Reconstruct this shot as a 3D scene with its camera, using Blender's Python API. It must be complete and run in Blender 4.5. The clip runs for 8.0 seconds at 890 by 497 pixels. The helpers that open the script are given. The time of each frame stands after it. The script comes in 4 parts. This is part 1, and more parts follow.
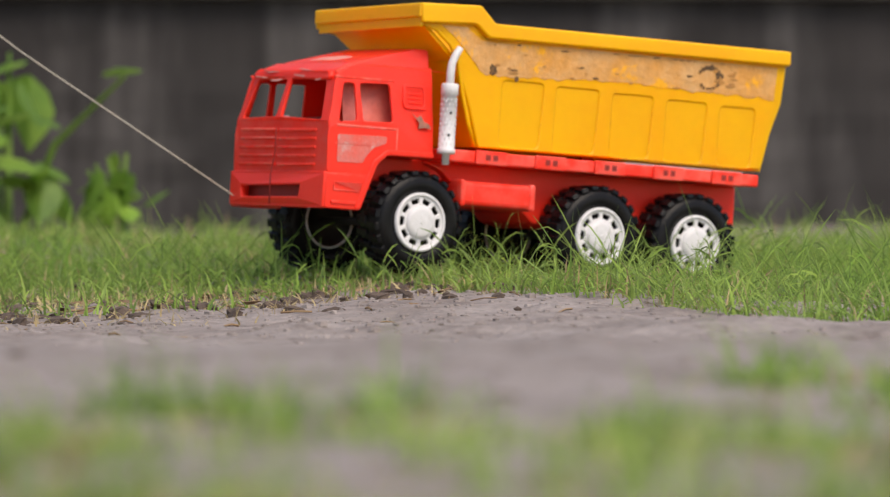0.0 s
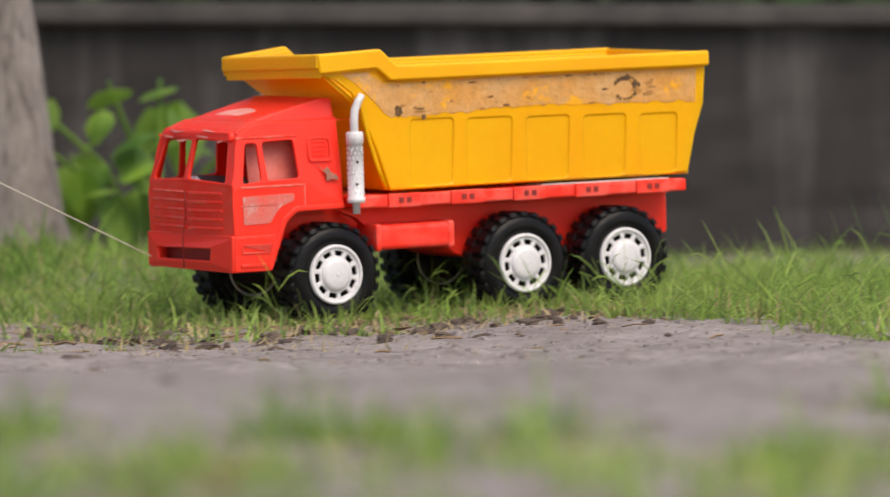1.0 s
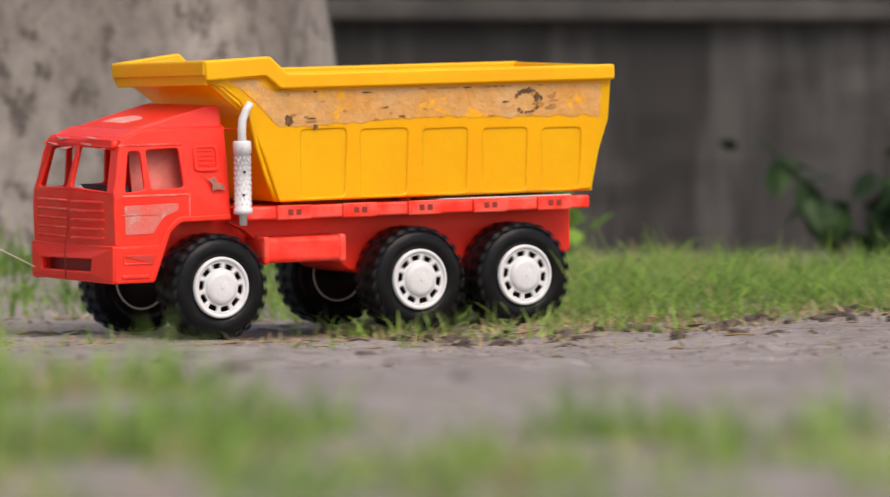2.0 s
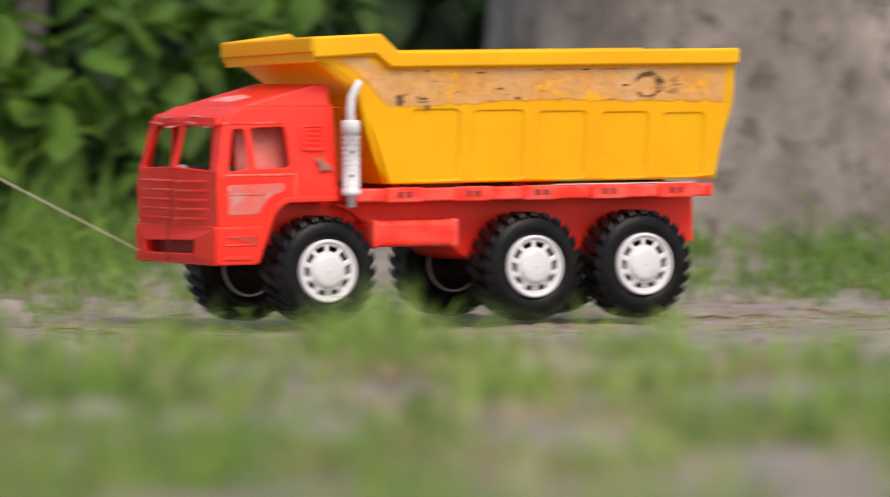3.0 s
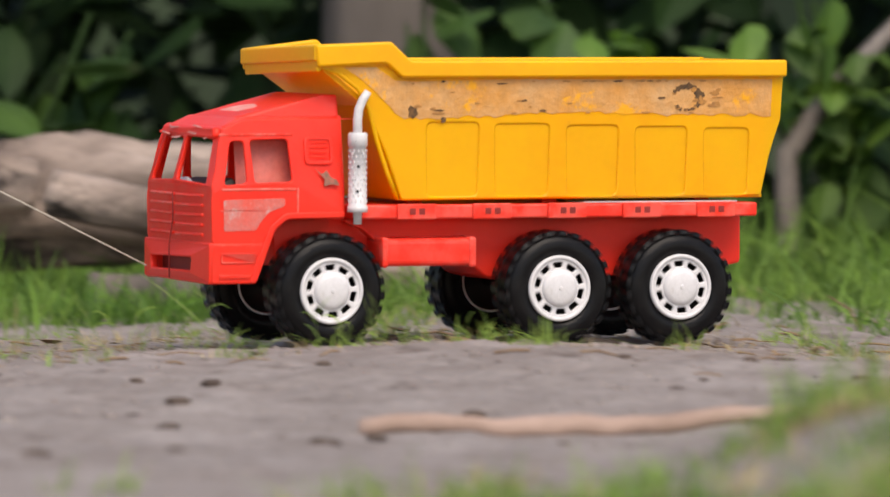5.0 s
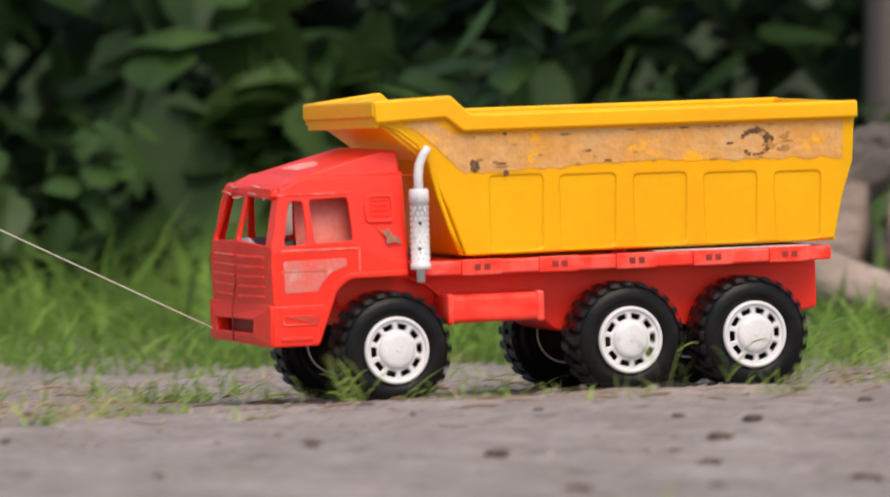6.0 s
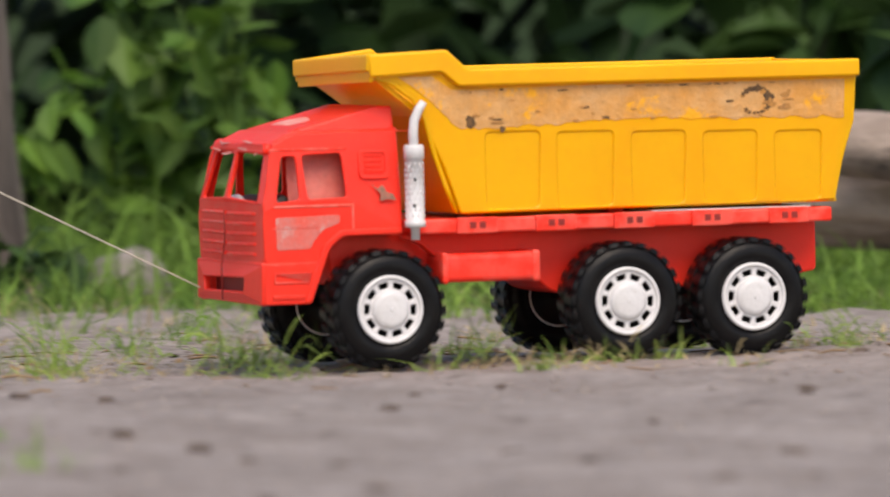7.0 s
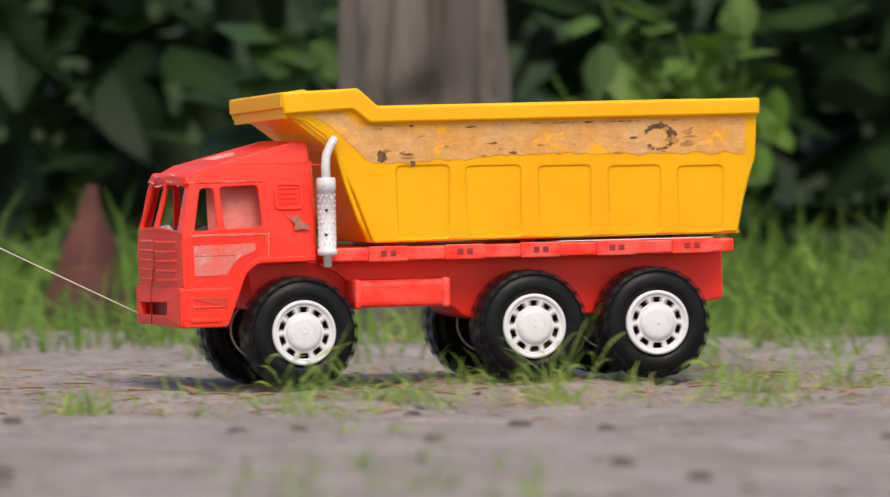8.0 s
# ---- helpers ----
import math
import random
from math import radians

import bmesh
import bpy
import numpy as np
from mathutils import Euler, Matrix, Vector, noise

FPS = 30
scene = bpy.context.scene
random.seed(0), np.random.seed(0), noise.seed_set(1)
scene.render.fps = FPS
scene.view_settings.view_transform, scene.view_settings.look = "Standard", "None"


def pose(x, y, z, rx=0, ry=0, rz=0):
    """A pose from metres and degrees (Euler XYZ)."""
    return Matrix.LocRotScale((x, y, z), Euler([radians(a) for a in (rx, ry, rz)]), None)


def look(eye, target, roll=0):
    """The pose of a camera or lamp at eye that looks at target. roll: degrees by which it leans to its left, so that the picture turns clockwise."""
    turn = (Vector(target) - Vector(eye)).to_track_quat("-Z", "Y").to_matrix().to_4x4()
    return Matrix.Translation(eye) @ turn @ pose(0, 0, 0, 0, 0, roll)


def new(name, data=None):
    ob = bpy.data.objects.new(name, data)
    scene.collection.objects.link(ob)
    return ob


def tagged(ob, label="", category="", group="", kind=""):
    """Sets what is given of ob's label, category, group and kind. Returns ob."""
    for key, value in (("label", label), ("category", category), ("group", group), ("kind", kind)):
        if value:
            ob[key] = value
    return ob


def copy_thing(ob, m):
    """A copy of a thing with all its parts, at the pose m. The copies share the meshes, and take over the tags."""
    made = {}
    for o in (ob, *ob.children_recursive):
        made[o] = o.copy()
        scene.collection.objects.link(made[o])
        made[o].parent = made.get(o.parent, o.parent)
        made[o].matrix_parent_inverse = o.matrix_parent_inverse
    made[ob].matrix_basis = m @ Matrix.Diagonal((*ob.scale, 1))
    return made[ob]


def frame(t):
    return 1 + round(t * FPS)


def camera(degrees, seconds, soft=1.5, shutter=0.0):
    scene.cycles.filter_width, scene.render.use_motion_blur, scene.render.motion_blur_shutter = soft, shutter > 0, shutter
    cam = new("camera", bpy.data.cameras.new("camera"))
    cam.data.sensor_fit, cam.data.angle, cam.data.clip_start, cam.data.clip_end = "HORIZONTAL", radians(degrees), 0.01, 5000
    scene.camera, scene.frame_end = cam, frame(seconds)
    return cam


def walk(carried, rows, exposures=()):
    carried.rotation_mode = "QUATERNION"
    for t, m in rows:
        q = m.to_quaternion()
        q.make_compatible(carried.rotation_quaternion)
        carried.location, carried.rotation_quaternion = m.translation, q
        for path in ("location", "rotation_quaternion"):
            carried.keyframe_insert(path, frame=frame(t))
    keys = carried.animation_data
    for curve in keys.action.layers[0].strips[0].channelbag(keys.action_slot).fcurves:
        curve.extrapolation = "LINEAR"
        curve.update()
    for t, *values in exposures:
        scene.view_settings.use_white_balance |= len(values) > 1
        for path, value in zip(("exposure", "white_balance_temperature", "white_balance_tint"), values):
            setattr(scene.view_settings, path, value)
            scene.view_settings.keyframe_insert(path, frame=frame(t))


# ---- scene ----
# seconds, pan, tilt, then the truck: x, y, z, heading, pitch, roll
TAKES = [
    (0, -12.256, -1.094, 1.4094, 6.7883, 0.0278, 20.73, -4.33, 0.21),
    (0.2, -12.160, -1.045, 1.3965, 6.7854, 0.0222, 20.32, -1.78, 0.01),
    (0.5, -11.999, -0.949, 1.3452, 6.7752, 0.0235, 18.47, -1.03, -0.30),
    (0.8, -11.597, -0.861, 1.2757, 6.7746, 0.0097, 19.29, 1.84, -0.99),
    (1, -11.241, -0.918, 1.2194, 6.7698, 0.0096, 18.68, 2.52, -1.19),
    (1.2, -10.927, -0.964, 1.1736, 6.7523, 0.0050, 19.71, 2.09, -2.19),
    (1.5, -10.402, -0.941, 1.0799, 6.7086, 0.0021, 19.39, 1.99, -1.30),
    (1.7, -9.989, -0.926, 0.9970, 6.6770, 0.0001, 19.01, 2.34, -1.20),
    (2.25, -8.43, -0.959, 0.7500, 6.5920, 0.0005, 20.20, 0.90, -1.10),
    (2.8, -5.952, -0.992, 0.4966, 6.5098, 0.0001, 21.43, 1.86, -0.99),
    (3, -4.688, -1.049, 0.4086, 6.4765, 0.0037, 22.08, 0.63, -0.29),
    (3.2, -3.386, -1.068, 0.3307, 6.4457, 0.0014, 22.33, 0.53, -0.29),
    (3.5, -2.409, -1.130, 0.2210, 6.3977, -0.0002, 23.10, 0.56, -0.29),
    (3.8, -1.475, -1.161, 0.1302, 6.3496, 0.0103, 21.37, -2.06, -0.30),
    (4, -0.823, -1.184, 0.0922, 6.3203, 0.0181, 21.95, -2.39, 0.00),
    (4.3, 0.123, -1.146, -0.0101, 6.2712, 0.0228, 20.63, -2.72, -0.20),
    (4.5, 0.406, -1.119, -0.0857, 6.2364, 0.0266, 20.41, -3.31, -0.60),
    (4.7, 0.904, -1.012, -0.1801, 6.2065, 0.0248, 21.21, -0.84, -0.90),
    (5.8, 4.788, -0.471, -0.5749, 6.0839, 0.0139, 24.61, 1.32, -1.30),
    (6, 5.515, -0.571, -0.6419, 6.0536, 0.0074, 24.34, 2.07, -1.20),
    (6.2, 6.128, -0.820, -0.7127, 6.0081, 0.0040, 25.25, 2.41, -1.79),
    (6.5, 7.109, -0.896, -0.8094, 5.9568, 0.0062, 27.10, 1.32, -1.30),
    (6.8, 8.204, -0.938, -0.9151, 5.9023, 0.0005, 28.34, 2.03, -0.50),
    (7, 8.855, -0.938, -0.9784, 5.8757, 0.0000, 28.62, 1.52, -0.60),
    (7.3, 9.805, -0.862, -1.0869, 5.8523, 0.0018, 27.47, 0.72, 0.30),
    (7.5, 10.487, -0.843, -1.1738, 5.8880, -0.0049, 26.43, 1.39, 0.00),
    (8, 12.229, -0.751, -1.4598, 6.1573, -0.0061, 27.35, 1.29, -0.00),
]
EYE = (0.0, 0.0, 0.18)
cam = camera(6.0, 8.0, soft=1.1, shutter=0.35)
cam.data.dof.use_dof = True
cam.data.dof.focus_distance = 6.42
cam.data.dof.aperture_fstop = 14.0
walk(cam, [(r[0], pose(*EYE, 90 + r[2], 0, r[1])) for r in TAKES], exposures=[(0.0, 0.44, 7500, 15), (8.0, 0.44, 7500, 15)])

# ---- light: a soft bright overcast sky ----
world = bpy.data.worlds.new("sky")
scene.world = world
world.use_nodes = True
wn = world.node_tree
sky = wn.nodes.new("ShaderNodeTexSky")
sky.sky_type = "NISHITA"
sky.sun_disc = False
sky.sun_elevation, sky.sun_rotation = radians(51), radians(158)
wn.links.new(sky.outputs[0], wn.nodes["Background"].inputs[0])
wn.nodes["Background"].inputs[1].default_value = 0.155
sun = new("sun", bpy.data.lights.new("sun", "SUN"))
sun.data.energy, sun.data.angle, sun.data.color = 2.2, radians(40), (1.0, 0.96, 0.9)
sun.matrix_world = look((1.5, -3.7, 4.9), (0, 0, 0))


# ---- materials ----
def ramp_mix(nt, fac, a, b, lo=0.35, hi=0.65):
    r = nt.nodes.new("ShaderNodeValToRGB")
    r.color_ramp.elements[0].position, r.color_ramp.elements[1].position = lo, hi
    r.color_ramp.elements[0].color, r.color_ramp.elements[1].color = (*a, 1), (*b, 1)
    nt.links.new(fac, r.inputs[0])
    return r.outputs[0]


def noise_of(nt, co, scale, detail=6, rough=0.6):
    n = nt.nodes.new("ShaderNodeTexNoise")
    n.inputs["Scale"].default_value, n.inputs["Detail"].default_value, n.inputs["Roughness"].default_value = scale, detail, rough
    nt.links.new(co, n.inputs["Vector"])
    return n.outputs["Fac"]


def mixed(nt, fac, a, b, blend="MIX"):
    m = nt.nodes.new("ShaderNodeMix")
    m.data_type, m.blend_type = "RGBA", blend
    for val, sock in ((fac, m.inputs[0]), (a, m.inputs[6]), (b, m.inputs[7])):
        if hasattr(val, "is_output"):
            nt.links.new(val, sock)
        elif isinstance(val, tuple):
            sock.default_value = (*val, 1)
        else:
            sock.default_value = val
    return m.outputs[2]


def material(name, a, b, rough=0.5, scale=20.0, fine=200.0, bump=0.0, bump_scale=300.0, dirt_and_shade=None, dirt_and_shade_amount=(0.55, 0.75), dirt_and_shade_scale=40.0, spec=0.5, trans=0.0, vary=0.0, island=False, stretch=None, grain=0.1, soft=0.0, glow_through=(1.0, 0.12, 0.06), worn=None):
    m = bpy.data.materials.new(name)
    m.use_nodes = True
    nt = m.node_tree
    p = nt.nodes["Principled BSDF"]
    co = nt.nodes.new("ShaderNodeTexCoord").outputs["Object"]
    if stretch:
        mp = nt.nodes.new("ShaderNodeMapping")
        mp.inputs["Scale"].default_value = stretch
        nt.links.new(co, mp.inputs[0])
        co = mp.outputs[0]
    col = ramp_mix(nt, noise_of(nt, co, scale), a, b)
    tone = ramp_mix(nt, noise_of(nt, co, fine, 3), (1 - grain,) * 3, (1.0, 1.0, 1.0), 0.3, 0.7)
    col = mixed(nt, 1.0, col, tone, "MULTIPLY")
    if dirt_and_shade:
        d = ramp_mix(nt, noise_of(nt, co, dirt_and_shade_scale, 8, 0.7), (0, 0, 0), (1, 1, 1), *dirt_and_shade_amount)
        col = mixed(nt, d, col, dirt_and_shade)
    if vary:
        if island:
            rnd = nt.nodes.new("ShaderNodeNewGeometry").outputs["Random Per Island"]
        else:
            rnd = nt.nodes.new("ShaderNodeObjectInfo").outputs["Random"]
        v = ramp_mix(nt, rnd, (1 - vary,) * 3, (1 + vary * 0.4, 1 + vary * 0.3, 1 - vary * 0.3), 0.0, 1.0)
        col = mixed(nt, 1.0, col, v, "MULTIPLY")
    if worn:
        edge = ramp_mix(nt, nt.nodes.new("ShaderNodeNewGeometry").outputs["Pointiness"], (0, 0, 0), (0.55, 0.55, 0.55), 0.53, 0.64)
        chips = ramp_mix(nt, noise_of(nt, co, 60, 4), (0, 0, 0), (1, 1, 1), 0.42, 0.60)
        col = mixed(nt, mixed(nt, 1.0, edge, chips, "MULTIPLY"), col, worn)
    nt.links.new(col, p.inputs["Base Color"])
    p.inputs["Roughness"].default_value = rough
    p.inputs["Specular IOR Level"].default_value = spec
    if soft:
        p.inputs["Subsurface Weight"].default_value = soft
        p.inputs["Subsurface Radius"].default_value = glow_through
        p.inputs["Subsurface Scale"].default_value = 0.016
    if bump:
        bn = nt.nodes.new("ShaderNodeBump")
        bn.inputs["Strength"].default_value, bn.inputs["Distance"].default_value = bump, 0.004
        nt.links.new(noise_of(nt, co, bump_scale, 6), bn.inputs["Height"])
        nt.links.new(bn.outputs[0], p.inputs["Normal"])
    if trans:
        t = nt.nodes.new("ShaderNodeBsdfTranslucent")
        nt.links.new(col, t.inputs[0])
        mx = nt.nodes.new("ShaderNodeMixShader")
        mx.inputs[0].default_value = trans
        nt.links.new(p.outputs[0], mx.inputs[1])
        nt.links.new(t.outputs[0], mx.inputs[2])
        nt.links.new(mx.outputs[0], nt.nodes["Material Output"].inputs[0])
    return m


RED = material("red_plastic", (0.985, 0.040, 0.021), (0.95, 0.031, 0.016), 0.38, 14, 160, 0.05, 120, dirt_and_shade=(0.74, 0.10, 0.07), dirt_and_shade_amount=(0.64, 0.86), dirt_and_shade_scale=48, spec=0.27, grain=0.03, soft=0.35, worn=(0.92, 0.34, 0.28))
YELLOW = material("yellow_plastic", (0.91, 0.425, 0.003), (0.87, 0.37, 0.002), 0.45, 9, 140, 0.03, 90, dirt_and_shade=(0.62, 0.27, 0.02), dirt_and_shade_amount=(0.64, 0.88), dirt_and_shade_scale=30, spec=0.35, grain=0.03, soft=0.4, glow_through=(1.0, 0.7, 0.05))
WHITE = material("white_plastic", (0.70, 0.69, 0.70), (0.61, 0.60, 0.60), 0.42, 60, 400, 0.06, 500, dirt_and_shade=(0.36, 0.31, 0.26), dirt_and_shade_amount=(0.62, 0.80), dirt_and_shade_scale=130)
STICKER = material("worn_sticker", (0.74, 0.33, 0.07), (0.70, 0.39, 0.16), 0.5, 34, 130, 0.4, 140, dirt_and_shade=(0.88, 0.39, 0.01), dirt_and_shade_amount=(0.60, 0.66), dirt_and_shade_scale=22, grain=0.18)
SCRATCHED = material("scratched_sticker", (0.84, 0.11, 0.075), (0.70, 0.20, 0.17), 0.6, 60, 400, 0.2, 400, dirt_and_shade=(0.60, 0.46, 0.42), dirt_and_shade_amount=(0.56, 0.72), dirt_and_shade_scale=55, trans=0.1)
SCRAPED = material("scraped_grey_patch", (0.15, 0.12, 0.08), (0.45, 0.13, 0.09), 0.75, 160, 400, 0.2, 300)
SMUDGE = material("brown_smudge", (0.60, 0.27, 0.06), (0.40, 0.19, 0.06), 0.7, 120, 400, grain=0.3)
# pinkish red that carries the light seen inside the cab
LIT_INTERIOR = material("lit_interior_red", (0.78, 0.19, 0.15), (0.66, 0.12, 0.09), 0.5, 60, 200, grain=0.15, soft=0.2)
SCUFF = material("whitened_scuff", (0.88, 0.42, 0.36), (0.80, 0.26, 0.21), 0.6, 90, 300)
STAIN = material("dark_stain", (0.20, 0.10, 0.035), (0.06, 0.035, 0.018), 0.8, 200, 600)
RUBBER = material("black_tyre_plastic", (0.006, 0.006, 0.007), (0.011, 0.0105, 0.0105), 0.24, 60, 300, 0.15, 400, dirt_and_shade=(0.10, 0.07, 0.05), dirt_and_shade_amount=(0.62, 0.86), dirt_and_shade_scale=60, spec=0.12)
BLACK = material("black_plastic", (0.012, 0.012, 0.012), (0.02, 0.02, 0.02), 0.5)
# darker red: shade inside the bumper slot, also rail marks and crack
DARK_RED = material("slot_shade_and_mark_red", (0.30, 0.018, 0.012), (0.20, 0.012, 0.008), 0.6)
SOIL = material("dry_soil", (0.375, 0.328, 0.304), (0.272, 0.230, 0.208), 0.95, 11.0, 90, 1.0, 110, grain=0.25, dirt_and_shade=(0.12, 0.092, 0.078), dirt_and_shade_amount=(0.55, 0.74), dirt_and_shade_scale=26, spec=0.15)
DARK_SOIL = material("dark_brown_soil", (0.14, 0.105, 0.085), (0.08, 0.06, 0.05), 0.95, 60, 300, 0.6, 200, spec=0.15)
STONE = material("grey_stone", (0.36, 0.32, 0.30), (0.25, 0.22, 0.20), 0.9, 30, 200, 0.5, 150, vary=0.2)
GRASS = material("grass_blade", (0.40, 0.56, 0.165), (0.20, 0.385, 0.085), 0.5, 2.5, 40, vary=0.5, island=True, trans=0.45, spec=0.3)
DRY = material("dry_grass", (0.60, 0.50, 0.31), (0.36, 0.27, 0.15), 0.8, 5, 50, vary=0.3, island=True, trans=0.2, spec=0.2)
MEADOW = material("meadow_grass", (0.27, 0.44, 0.11), (0.13, 0.28, 0.055), 0.55, 2.5, 40, vary=0.5, island=True, trans=0.4, spec=0.25)
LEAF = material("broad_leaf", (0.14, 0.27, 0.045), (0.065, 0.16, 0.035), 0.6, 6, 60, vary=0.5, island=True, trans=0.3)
BRIGHT_LEAF = material("bright_green_leaf", (0.20, 0.37, 0.06), (0.11, 0.26, 0.04), 0.6, 12, 80, vary=0.35, island=True, trans=0.4)
# brighter copy of the leaf: sun shining through is put into its colour
SUNLIT_LEAF = material("sunlit_weed_leaf", (0.27, 0.45, 0.07), (0.14, 0.32, 0.045), 0.5, 14, 80, vary=0.35, island=True, trans=0.45)
# darker copy of the leaf, with the thicket's shade in its colour
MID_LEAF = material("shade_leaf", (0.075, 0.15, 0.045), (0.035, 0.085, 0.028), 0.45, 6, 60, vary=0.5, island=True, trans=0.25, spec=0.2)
# the thicket's deep shade is put into this very dark leaf colour
DEEP_LEAF = material("shaded_thicket_leaf", (0.030, 0.070, 0.022), (0.016, 0.040, 0.016), 0.5, 5, 60, vary=0.5, island=True, trans=0.15, spec=0.2)
SPLIT_BARK = material("split_bark", (0.19, 0.155, 0.132), (0.065, 0.052, 0.045), 0.95, 9, 70, 1.0, 40, dirt_and_shade=(0.05, 0.038, 0.032), dirt_and_shade_amount=(0.56, 0.64), dirt_and_shade_scale=14, stretch=(1, 1, 0.16))
BARK = material("pale_bark", (0.34, 0.295, 0.265), (0.17, 0.14, 0.122), 0.95, 9, 80, 1.0, 45, dirt_and_shade=(0.09, 0.072, 0.062), dirt_and_shade_amount=(0.52, 0.62), dirt_and_shade_scale=42, stretch=(1, 1, 0.6), grain=0.3)
DARK_BARK = material("dark_bark", (0.17, 0.14, 0.12), (0.09, 0.075, 0.065), 0.95, 10, 80, 1.0, 50, stretch=(1, 1, 0.3))
# near-black blotches paint the shade of hollows into the pale wood
OLD_WOOD = material("weathered_wood", (0.42, 0.33, 0.275), (0.13, 0.09, 0.07), 0.92, 11, 90, 1.0, 40, dirt_and_shade=(0.04, 0.03, 0.026), dirt_and_shade_amount=(0.52, 0.60), dirt_and_shade_scale=9, stretch=(0.45, 1, 1), grain=0.3)
RUST = material("reddish_dry_husk", (0.11, 0.032, 0.022), (0.05, 0.018, 0.014), 0.85, 14, 80, 0.6, 60)
PLASTER = material("dark_streaked_plaster", (0.036, 0.032, 0.031), (0.015, 0.014, 0.014), 0.95, 4, 50, 0.6, 40, dirt_and_shade=(0.095, 0.088, 0.085), dirt_and_shade_amount=(0.50, 0.70), dirt_and_shade_scale=4, stretch=(1.6, 1, 0.20))
COPING = material("grey_wall_coping", (0.085, 0.078, 0.072), (0.035, 0.033, 0.032), 0.95, 8, 60, 0.6, 60, dirt_and_shade=(0.06, 0.055, 0.05), dirt_and_shade_amount=(0.55, 0.75), dirt_and_shade_scale=9)
TWINE = material("pale_twine", (0.62, 0.58, 0.48), (0.50, 0.46, 0.38), 0.8, 300, 900)
TWIG = material("brown_twig", (0.30, 0.20, 0.12), (0.18, 0.11, 0.07), 0.9, 40, 200, vary=0.3)
BIG_STICK = material("peeled_stick", (0.44, 0.31, 0.25), (0.32, 0.22, 0.17), 0.85, 14, 120, 0.3, 120)


# ---- mesh helpers ----
def part(name, shape, mat, parent=None, label=""):
    """One mesh object from a bmesh or a mesh, under its thing."""
    if isinstance(shape, bmesh.types.BMesh):
        me = bpy.data.meshes.new(name)
        shape.to_mesh(me)
        shape.free()
    else:
        me = shape
        me.name = name
    me.materials.clear()
    me.materials.append(mat)
    ob = new(name, me)
    ob.parent = parent
    if label:
        tagged(ob, label)
    return ob


def smooth(ob):
    ob.data.polygons.foreach_set("use_smooth", [True] * len(ob.data.polygons))
    return ob


def rounded(pts, r, n=3):
    """A polygon with its corners rounded."""
    out, k = [], len(pts)
    for i in range(k):
        p, a, b = Vector(pts[i]), Vector(pts[i - 1]), Vector(pts[(i + 1) % k])
        d1, d2 = (a - p), (b - p)
        q = min(r, d1.length * 0.45, d2.length * 0.45)
        s, e = p + d1.normalized() * q, p + d2.normalized() * q
        for j in range(n + 1):
            f = j / n
            out.append(tuple(s * (1 - f) ** 2 + p * 2 * f * (1 - f) + e * f * f))
    return out


def plate(loops, thick, bevel, place):
    """A flat plate with rounded rims and holes: loops are 2D outlines, place turns (a, b, depth) into x, y, z."""
    cu = bpy.data.curves.new("outline", "CURVE")
    cu.dimensions, cu.fill_mode = "2D", "BOTH"
    cu.bevel_depth, cu.extrude, cu.bevel_resolution, cu.offset = bevel, max(thick / 2 - bevel, 0.0), 1, -bevel
    for lp in loops:
        sp = cu.splines.new("POLY")
        sp.points.add(len(lp) - 1)
        for q, c in zip(sp.points, lp):
            q.co = (c[0], c[1], 0, 1)
        sp.use_cyclic_u = True
    ob = bpy.data.objects.new("outline", cu)
    me = bpy.data.meshes.new_from_object(ob)
    bpy.data.objects.remove(ob)
    bm = bmesh.new()
    bm.from_mesh(me)
    bpy.data.meshes.remove(me)
    bmesh.ops.remove_doubles(bm, verts=bm.verts, dist=1e-6)
    for v in bm.verts:
        v.co = place(*v.co)
    bmesh.ops.recalc_face_normals(bm, faces=bm.faces)
    return bm


def box(lo, hi, bevel=0.0, seg=2):
    bm = bmesh.new()
    bmesh.ops.create_cube(bm, size=1)
    for v in bm.verts:
        v.co = [l + (h - l) * (c + 0.5) for c, l, h in zip(v.co, lo, hi)]
    if bevel:
        bmesh.ops.bevel(bm, geom=bm.edges[:], offset=bevel, segments=seg, profile=0.5, affect="EDGES")
    return bm


def hull(points, bevel=0.0):
    bm = bmesh.new()
    for p in points:
        bm.verts.new(p)
    bmesh.ops.convex_hull(bm, input=bm.verts[:])
    bmesh.ops.dissolve_limit(bm, angle_limit=0.02, verts=bm.verts[:], edges=bm.edges[:])
    if bevel:
        bmesh.ops.bevel(bm, geom=bm.edges[:], offset=bevel, segments=2, profile=0.5, affect="EDGES")
    return bm


def lathe(profile, n, axis="Y"):
    """Turns a closed or open profile of (radius, along) about an axis."""
    bm = bmesh.new()
    rings = []
    for i in range(n):
        a = 2 * math.pi * i / n
        rings.append([bm.verts.new((r * math.cos(a), h, r * math.sin(a)) if axis == "Y" else (r * math.cos(a), r * math.sin(a), h)) for r, h in profile])
    for i in range(n):
        p, q = rings[i], rings[(i + 1) % n]
        for j in range(len(profile) - 1):
            bm.faces.new((p[j], p[j + 1], q[j + 1], q[j]))
    bmesh.ops.remove_doubles(bm, verts=bm.verts, dist=1e-6)
    bmesh.ops.recalc_face_normals(bm, faces=bm.faces)
    return bm


